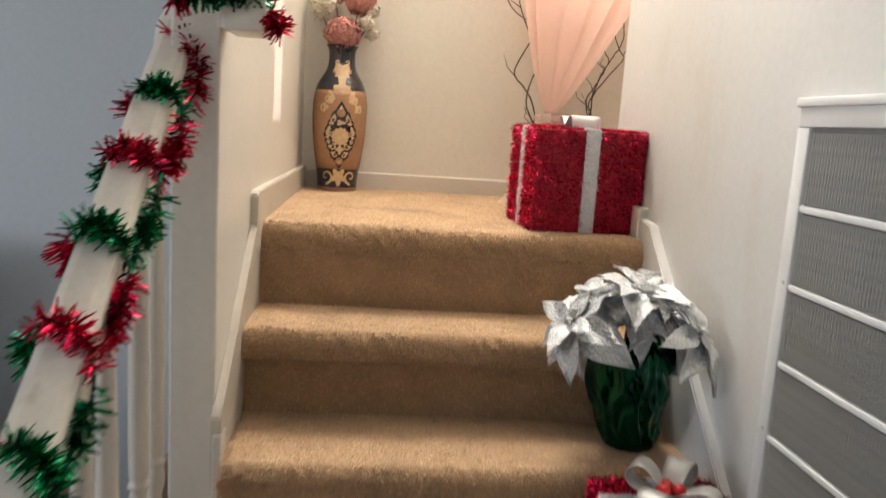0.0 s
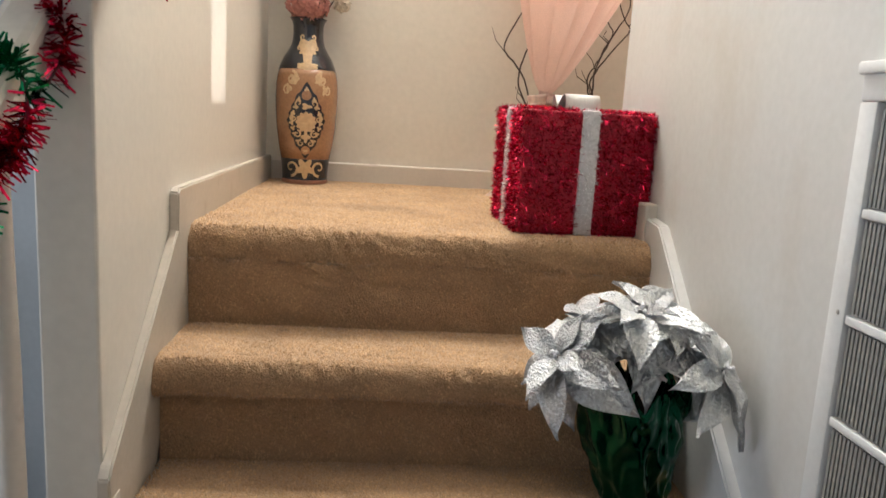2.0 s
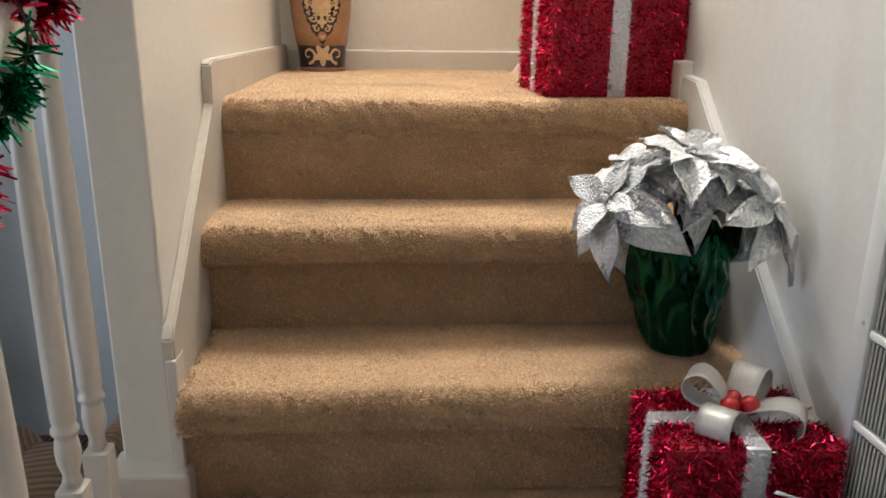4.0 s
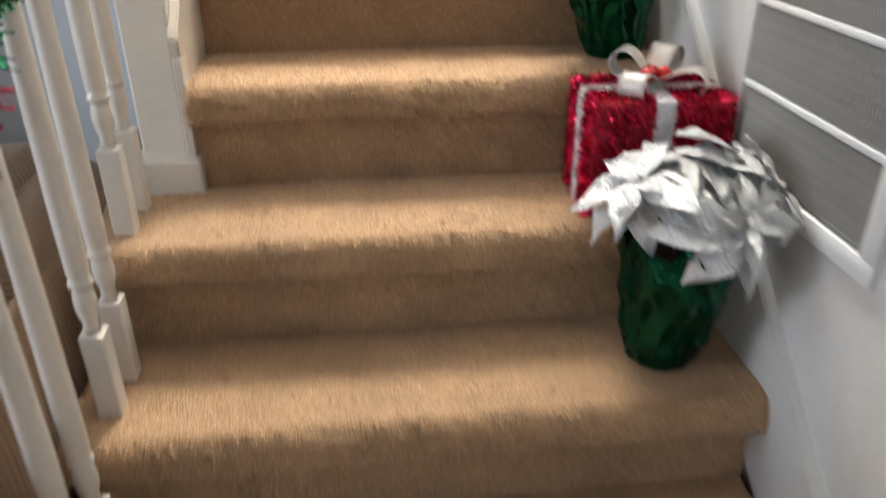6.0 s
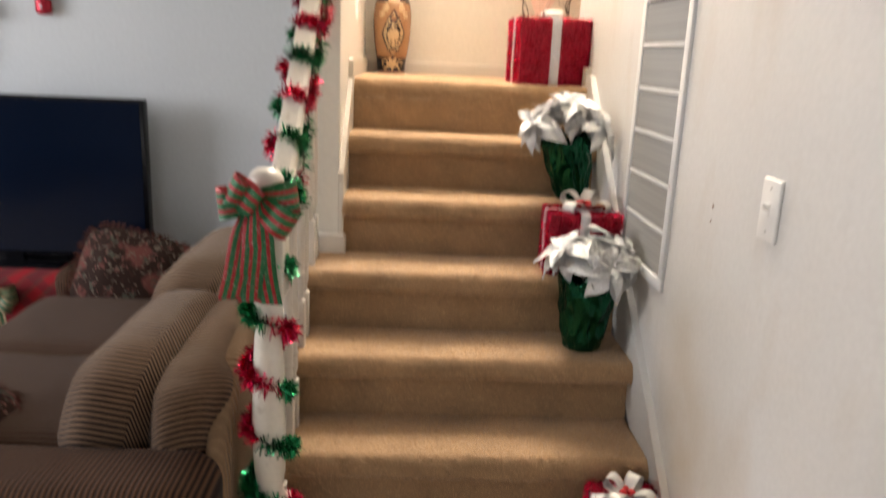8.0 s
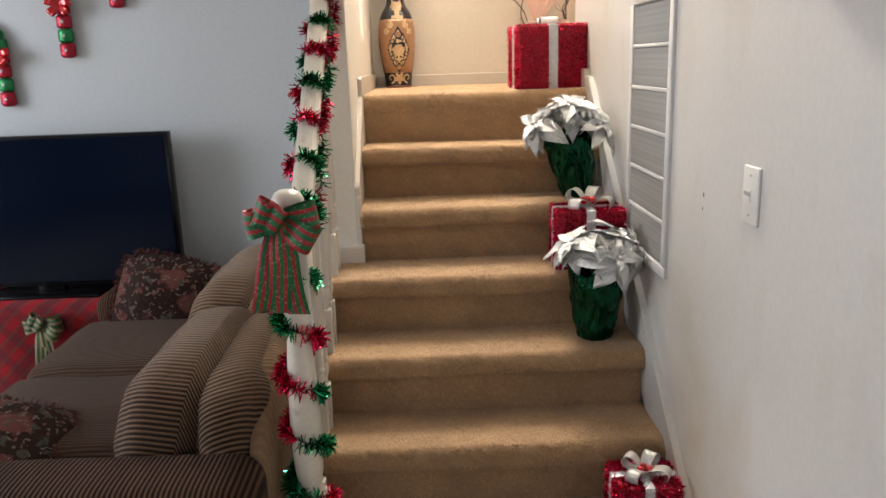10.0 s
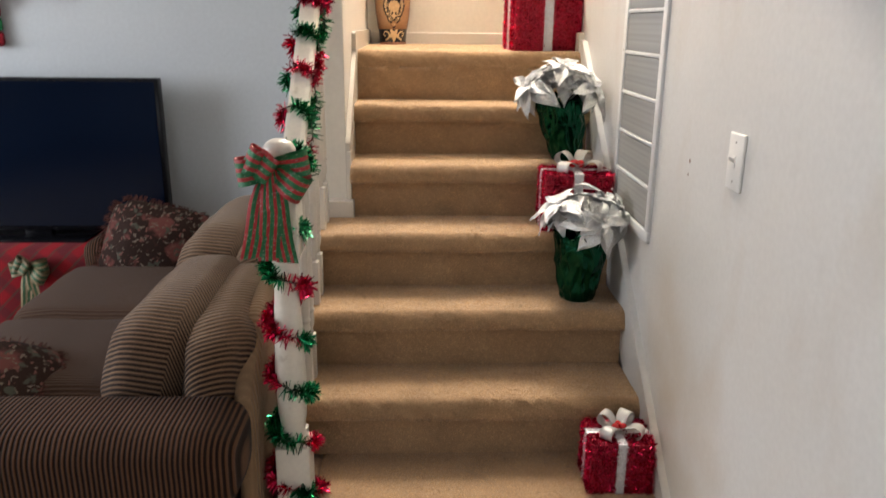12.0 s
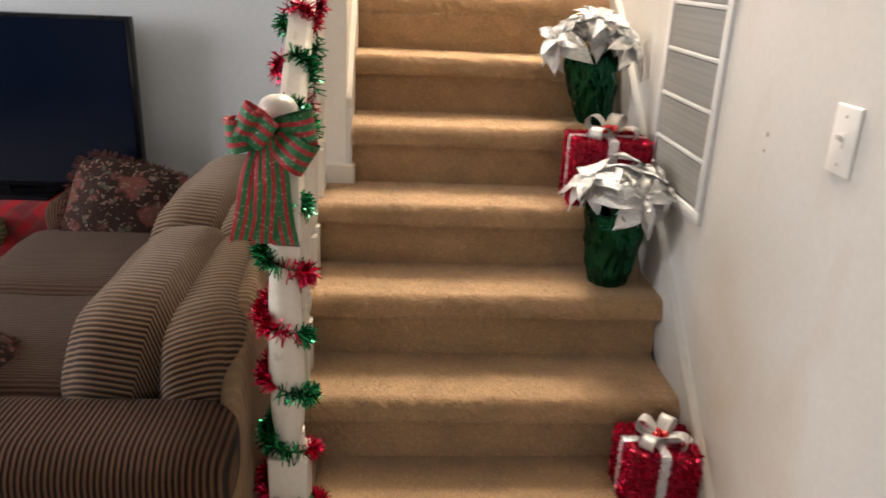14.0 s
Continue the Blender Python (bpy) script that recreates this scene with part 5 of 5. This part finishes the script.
twigs = thing("curly_twigs", (DX, DY, TOP), 0, "dark curly willow twigs standing round the tied drape", "twigs")
for base, tip, curl, seed in (((-0.03, 0.03, 0.0), (-0.15, 0.03, 0.85), 0.055, 1), ((-0.01, 0.04, 0.0), (-0.12, 0.06, 0.95), 0.050, 4), ((0.06, 0.05, 0.0), (0.30, 0.05, 0.80), 0.05, 2),
                              ((0.08, 0.06, 0.0), (0.22, 0.08, 0.70), 0.03, 7), ((0.05, 0.03, 0.0), (0.33, 0.06, 0.95), 0.03, 9), ((0.02, 0.07, 0.0), (0.02, 0.10, 0.9), 0.03, 12)):
    part("twig", twig(base, tip, curl, seed), M["twig"], twigs)

# ---------------------------------------------------------------- return-air grille and light switch
GY0, GY1, GZ0, GZ1 = -0.995, -0.576, 0.815, 1.612
grille = thing("wall_grille", (WALL_X, (GY0 + GY1) / 2, GZ0), 0, "white metal return-air grille with grey upright fins, screwed to the wall", "air vent")
W, H = (GY1 - GY0) / 2, GZ1 - GZ0
lip = 0.032
for a in ((-W, W, 0.0, lip), (-W, W, H - lip, H), (-W, -W + lip, lip, H - lip), (W - lip, W, lip, H - lip)):
    part("frame", boxed(-0.010, 0.002, a[0], a[1], a[2], a[3], 0.003), M["vent_metal"], grille)
part("top_lip", boxed(-0.016, 0.002, -W - 0.004, W + 0.004, H - 0.002, H + 0.012, 0.003), M["vent_metal"], grille)
# Flat grey sheet closes the grille behind the fins.
part("backing", boxed(-0.0015, 0.002, -W + lip, W - lip, lip, H - lip), M["vent_dark"], grille)
ROWS_N = 6
for i in range(1, ROWS_N):
    z = lip + (H - 2 * lip) * i / ROWS_N
    part("bar", boxed(-0.0085, 0.001, -W + lip, W - lip, z - 0.0055, z + 0.0055, 0.002), M["vent_metal"], grille)
fin = bmesh.new()
box(fin, -0.0075, -0.0005, -0.0014, 0.0014, 0.0, (H - 2 * lip) / ROWS_N - 0.016)
fin_mesh = mesh_of("fin", fin, M["vent_fin"], False)
FINS = 48
for i in range(ROWS_N):
    for k in range(FINS):
        ob = new("fin", fin_mesh)
        ob.parent = grille
        ob.matrix_basis = pose(0, -W + lip + (2 * W - 2 * lip) * (k + 0.5) / FINS, lip + (H - 2 * lip) * i / ROWS_N + 0.008, 0, 0, 38)
for y, z in ((-W + 0.02, H * 0.36), (-W + 0.02, H * 0.66), (W - 0.02, H * 0.66), (W - 0.02, H * 0.36)):
    bm = bmesh.new()
    bmesh.ops.create_uvsphere(bm, u_segments=12, v_segments=8, radius=0.0032)
    for v in bm.verts:
        v.co = Vector((-0.010 + v.co.x * 0.4, y + v.co.y, z + v.co.z))
    part("screw", bm, M["vent_fin"], grille, "small dull screw head")

switch = thing("light_switch", (WALL_X, -1.517, 1.146), 0, "white plastic toggle light switch on the painted wall", "light switch")
part("plate", boxed(-0.007, 0.001, -0.037, 0.037, -0.060, 0.060, 0.004, 3), M["plastic"], switch)
bm = boxed(-0.0085, -0.004, -0.006, 0.006, -0.013, 0.013, 0.001)
part("slot", bm, M["plastic"], switch)
bm = boxed(-0.021, -0.006, -0.004, 0.004, -0.004, 0.005, 0.002)
for v in bm.verts:
    v.co.z -= (v.co.x + 0.006) * 0.55
part("toggle", bm, M["plastic"], switch)
for z in (-0.041, 0.041):
    bm = bmesh.new()
    bmesh.ops.create_uvsphere(bm, u_segments=10, v_segments=6, radius=0.003)
    for v in bm.verts:
        v.co = Vector((-0.0072 + v.co.x * 0.35, v.co.y, z + v.co.z))
    part("screw", bm, M["vent_fin"], switch)

# red tinsel decoration high on the long wall
deco = thing("tinsel_bell", (WALL_X - 0.03, -1.785, 1.52), 0, "red tinsel bell hung on the long wall", "wall decoration")
bm = bmesh.new()
lathe(bm, [(0.012, 0.0), (0.045, 0.006), (0.050, 0.02), (0.038, 0.06), (0.030, 0.10), (0.018, 0.13), (0.004, 0.14)], 28)
for v in bm.verts:
    v.co.x *= 0.45
part("core", bm, M["red_core"], deco)
g = np.random.default_rng(5)
cs, ns = [], []
for i in range(2200):
    a, z = g.uniform(0, 6.283), g.uniform(0.0, 0.14)
    r = float(np.interp(z, [0, 0.006, 0.02, 0.06, 0.10, 0.13, 0.14], [0.03, 0.045, 0.05, 0.038, 0.03, 0.018, 0.004]))
    cs.append((0.45 * r * math.cos(a), r * math.sin(a), z))
    ns.append((math.cos(a), math.sin(a), -0.3))
slivers("red_fringe", cs, ns, M["red_tinsel"], deco, 0.013, 0.002, 6, out=1.0)
bm = bmesh.new()
tube(bm, [(0.028, 0, 0.26), (0.02, 0, 0.2), (0, 0, 0.135)], 0.001, 5)
part("string", bm, M["twig"], deco)

# ---------------------------------------------------------------- sofa
SX = -0.185
sofa = thing("sofa", (SX, -1.50, 0), 0, "brown striped corduroy sofa with rolled arms standing beside the stairs", "sofa")
LONG = 1.62
# seat frame, arms, back
bm = bmesh.new()
cushion(bm, -0.50, LONG / 2, 0.18, 0.44, LONG / 2 - 0.06, 0.15, 0.03)
part("frame", bm, M["cord_y"], sofa)
for y0, drop, name in ((-0.05, 0.068, "arm"), (LONG - 0.26, 0.0, "arm")):
    bm = bmesh.new()
    cushion(bm, -0.462, y0 + 0.135, 0.475 - drop, 0.455, 0.135, 0.105, 0.066, (0.012, 0.0, 0.012), rough=0.004)
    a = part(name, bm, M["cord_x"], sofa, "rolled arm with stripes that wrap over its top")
    bm = bmesh.new()
    cushion(bm, -0.485, y0 + 0.135, 0.215, 0.425, 0.115, 0.205, 0.03, (0.0, 0.006, 0.0))
    part("arm_panel", bm, M["cord_x"], a)
bm = bmesh.new()
cushion(bm, -0.021, LONG / 2 + 0.082, 0.360, 0.029, LONG / 2 - 0.082, 0.355, 0.027, (0.010, 0, 0.012), cuts=24, rough=0.007)
for v in bm.verts:
    near = max(0.0, 1 - v.co.y / LONG)
    v.co.y += near ** 2 * (0.16 * max(0.0, v.co.z - 0.45) / 0.27 + 0.06 * max(0.0, v.co.z - 0.60) / 0.12)
    v.co.z -= 0.05 * near ** 3 * max(0.0, v.co.z - 0.45) / 0.27
part("back_panel", bm, M["cord_back"], sofa, "paler tan padded back of the sofa")
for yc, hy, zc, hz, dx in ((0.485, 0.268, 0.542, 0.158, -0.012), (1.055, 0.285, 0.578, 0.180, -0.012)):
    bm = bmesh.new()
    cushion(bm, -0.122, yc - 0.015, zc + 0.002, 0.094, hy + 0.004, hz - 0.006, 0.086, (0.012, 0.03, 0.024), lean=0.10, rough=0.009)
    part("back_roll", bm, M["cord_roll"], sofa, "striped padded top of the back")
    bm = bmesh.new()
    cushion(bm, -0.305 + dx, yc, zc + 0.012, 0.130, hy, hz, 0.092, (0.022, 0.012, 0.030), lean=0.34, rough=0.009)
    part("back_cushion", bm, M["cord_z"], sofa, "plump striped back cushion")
for yc in (0.535, 1.095):
    bm = bmesh.new()
    cushion(bm, -0.62, yc, 0.40, 0.33, 0.272, 0.085, 0.06, (0.0, 0.0, 0.028), rough=0.008)
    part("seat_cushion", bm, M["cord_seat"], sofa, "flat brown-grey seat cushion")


def throw_pillow(name, m, hx, hz, label, seed):
    p = thing(name, (0, 0, 0), 0, label, "pillow", "throw pillows on the sofa")
    p.matrix_world = m
    rounded = lambda u, w: max(abs(u), abs(w), 1e-6) / max(1e-6, (abs(u) ** 5 + abs(w) ** 5) ** 0.2)
    bm = bmesh.new()
    cushion(bm, 0, 0, 0, hx, 0.05, hz, 0.045, (0, 0.035, 0), cuts=16, rough=0.012)
    for v in bm.verts:
        k = max(abs(v.co.x) / hx, abs(v.co.z) / hz)
        r = rounded(v.co.x / hx, v.co.z / hz)
        v.co.x, v.co.z = v.co.x * r, v.co.z * r
        v.co.y *= 1.0 - 0.65 * max(0, k - 0.55) / 0.45
    part("cover", bm, M["floral"], p)
    rng_ = np.random.default_rng(seed)
    cs, ns = [], []
    for i in range(900):
        t = rng_.uniform(0, 4)
        s = (t % 1) * 2 - 1
        e = int(t)
        x, z = ((s * hx, hz), (hx, s * hz), (s * hx, -hz), (-hx, s * hz))[e]
        r = rounded(x / hx, z / hz) * 0.97
        cs.append((x * r, rng_.normal(scale=0.006), z * r))
        ns.append(((0, 0, 1), (1, 0, 0), (0, 0, -1), (-1, 0, 0))[e])
    slivers("fringe", cs, ns, M["fringe"], p, 0.026, 0.0035, seed, out=1.2)
    return p


throw_pillow("throw_pillow", pose(-0.785, -0.16, 0.550, -18, 17, 6), 0.205, 0.172, "dark floral tapestry pillow leaning on the sofa's far arm", 21)
throw_pillow("throw_pillow", pose(-0.95, -1.19, 0.500, -80, 8, -10), 0.195, 0.165, "dark floral pillow with maroon fringe lying against the near arm", 22)

# ---------------------------------------------------------------- television on a cloth-covered table
table = thing("tv_table", (-1.50, 0.30, 0), 0, "low table under a red plaid cloth", "table")
part("top", boxed(-0.68, 0.58, -0.16, 0.19, 0.43, 0.455, 0.004), M["wood"], table)
for x in (-0.64, 0.54):
    for y in (-0.13, 0.15):
        part("leg", boxed(x - 0.02, x + 0.02, y - 0.02, y + 0.02, 0.0, 0.43, 0.003), M["wood"], table)
cloth = thing("plaid_tablecloth", (-1.50, 0.30, 0.457), 0, "red plaid cloth hanging over the low table to the floor", "tablecloth")
bm = bmesh.new()
peri = []
corners = [(-0.70, -0.18), (0.60, -0.18), (0.60, 0.195), (-0.70, 0.195)]
for e in range(4):
    (xa, ya), (xb, yb) = corners[e], corners[(e + 1) % 4]
    for i in range(65):
        u = i / 65
        peri.append((xa + (xb - xa) * u, ya + (yb - ya) * u, ((0, -1), (1, 0), (0, 1), (-1, 0))[e]))
rows = []
for k in range(13):
    u = k / 12
    row = []
    for i, (x, y, nn) in enumerate(peri):
        w = 0.016 * u * (math.sin(i * 0.47) + 0.6 * math.sin(i * 0.19 + 1))
        row.append(bm.verts.new((x + nn[0] * (w + 0.010 * u), y + nn[1] * (w + 0.010 * u), 0.003 - 0.455 * u)))
    rows.append(row)
for a, b in zip(rows, rows[1:]):
    for i in range(len(peri)):
        j = (i + 1) % len(peri)
        bm.faces.new((a[i], b[i], b[j], a[j]))
bm.faces.new(rows[0])
bmesh.ops.recalc_face_normals(bm, faces=bm.faces)
part("cloth", bm, M["plaid"], cloth)
striped_bow("table_bow", (-1.425, 0.085, 0.395), "gold and green striped bow pinned to the plaid cloth", 0.95, M["bow_gold"], ((-0.03, 0.19, 0.1, 0.05), (0.028, 0.22, -0.1, 0.05)), "")
tv = thing("television", (-1.50, 0.33, 0.461), 0, "black flat television switched off on the covered table", "television")
part("case", boxed(-0.60, 0.615, -0.012, 0.045, 0.035, 0.712, 0.006), M["tv_frame"], tv)
part("screen", boxed(-0.585, 0.600, -0.0165, -0.0125, 0.056, 0.698, 0.001), M["tv_screen"], tv, "dark glossy screen", False)
part("stand", boxed(-0.24, 0.26, -0.10, 0.12, 0.0, 0.012, 0.004), M["tv_frame"], tv)
part("neck", boxed(-0.05, 0.07, 0.0, 0.04, 0.010, 0.05, 0.004), M["tv_frame"], tv)


def candy_cane(x, z, label):
    """A wall ornament shaped like a cane: a stack of balls and bands with a hook and a bow."""
    c = thing("cane_ornament", (x, 0.475, z), 0, label, "wall ornament", "cane ornaments on the wall")
    r = 0.033
    for k, (z0, mat, h) in enumerate(((0.034, "red_ball", 0.034), (0.096, "green_ball", 0.031), (0.156, "red_ball", 0.031), (0.214, "red_ball", 0.030), (0.268, "green_ball", 0.028))):
        bm = bmesh.new()
        bmesh.ops.create_uvsphere(bm, u_segments=20, v_segments=14, radius=1.0)
        for v in bm.verts:
            flat = math.sqrt(max(0.0, 1 - v.co.z ** 2)) or 1.0
            w = (max(0.0, 1 - abs(v.co.z) ** 7)) ** 0.5 / flat
            v.co = Vector((v.co.x * w * r, v.co.y * w * r * 0.75, z0 + v.co.z * h))
        bead = part("bead", bm, M[mat], c)
        bm = bmesh.new()
        for q in range(3):
            ca, sa = math.cos(q * math.pi / 3), math.sin(q * math.pi / 3)
            bar = bmesh.ops.create_cube(bm, size=1.0)["verts"]
            for v in bar:
                a, b = v.co.x * 0.017, v.co.z * 0.003
                v.co = Vector((a * ca - b * sa, -0.0262 + v.co.y * 0.0015, z0 + a * sa + b * ca))
        part("snowflake", bm, M["white_tinsel"], bead, "small white snowflake")
    for k in range(4):
        a = math.pi * (k + 0.6) / 4
        bm = bmesh.new()
        bmesh.ops.create_uvsphere(bm, u_segments=18, v_segments=12, radius=0.027)
        for v in bm.verts:
            v.co = Vector((v.co.x - 0.055 + 0.058 * math.cos(a), v.co.y * 0.75, v.co.z + 0.285 + 0.055 * math.sin(a)))
        part("bead", bm, M["red_ball" if k % 2 else "green_ball"], c)
    for d in ((-1, -0.2, 0.35), (1, -0.2, 0.3), (-0.7, -0.3, -0.7), (0.7, -0.3, -0.7)):
        pts, side = loop_points(d, 0.058, 0.016)
        bm = bmesh.new()
        ribbon(bm, [p + Vector((0.0, -0.028, 0.225)) for p in pts], side, 0.032)
        part("bow_loop", bm, M["berry"], c, "red ribbon bow")
    bm = bmesh.new()
    tube(bm, [(-0.055, 0.02, 0.40), (-0.055, 0.0, 0.36)], 0.001, 5)
    part("string", bm, M["twig"], c)
    return c


candy_cane(-1.620, 1.294, "red and green bead cane ornament on the wall")
candy_cane(-1.325, 1.496, "red and green bead cane ornament on the wall")
candy_cane(-1.085, 1.700, "red and green bead cane ornament on the wall")
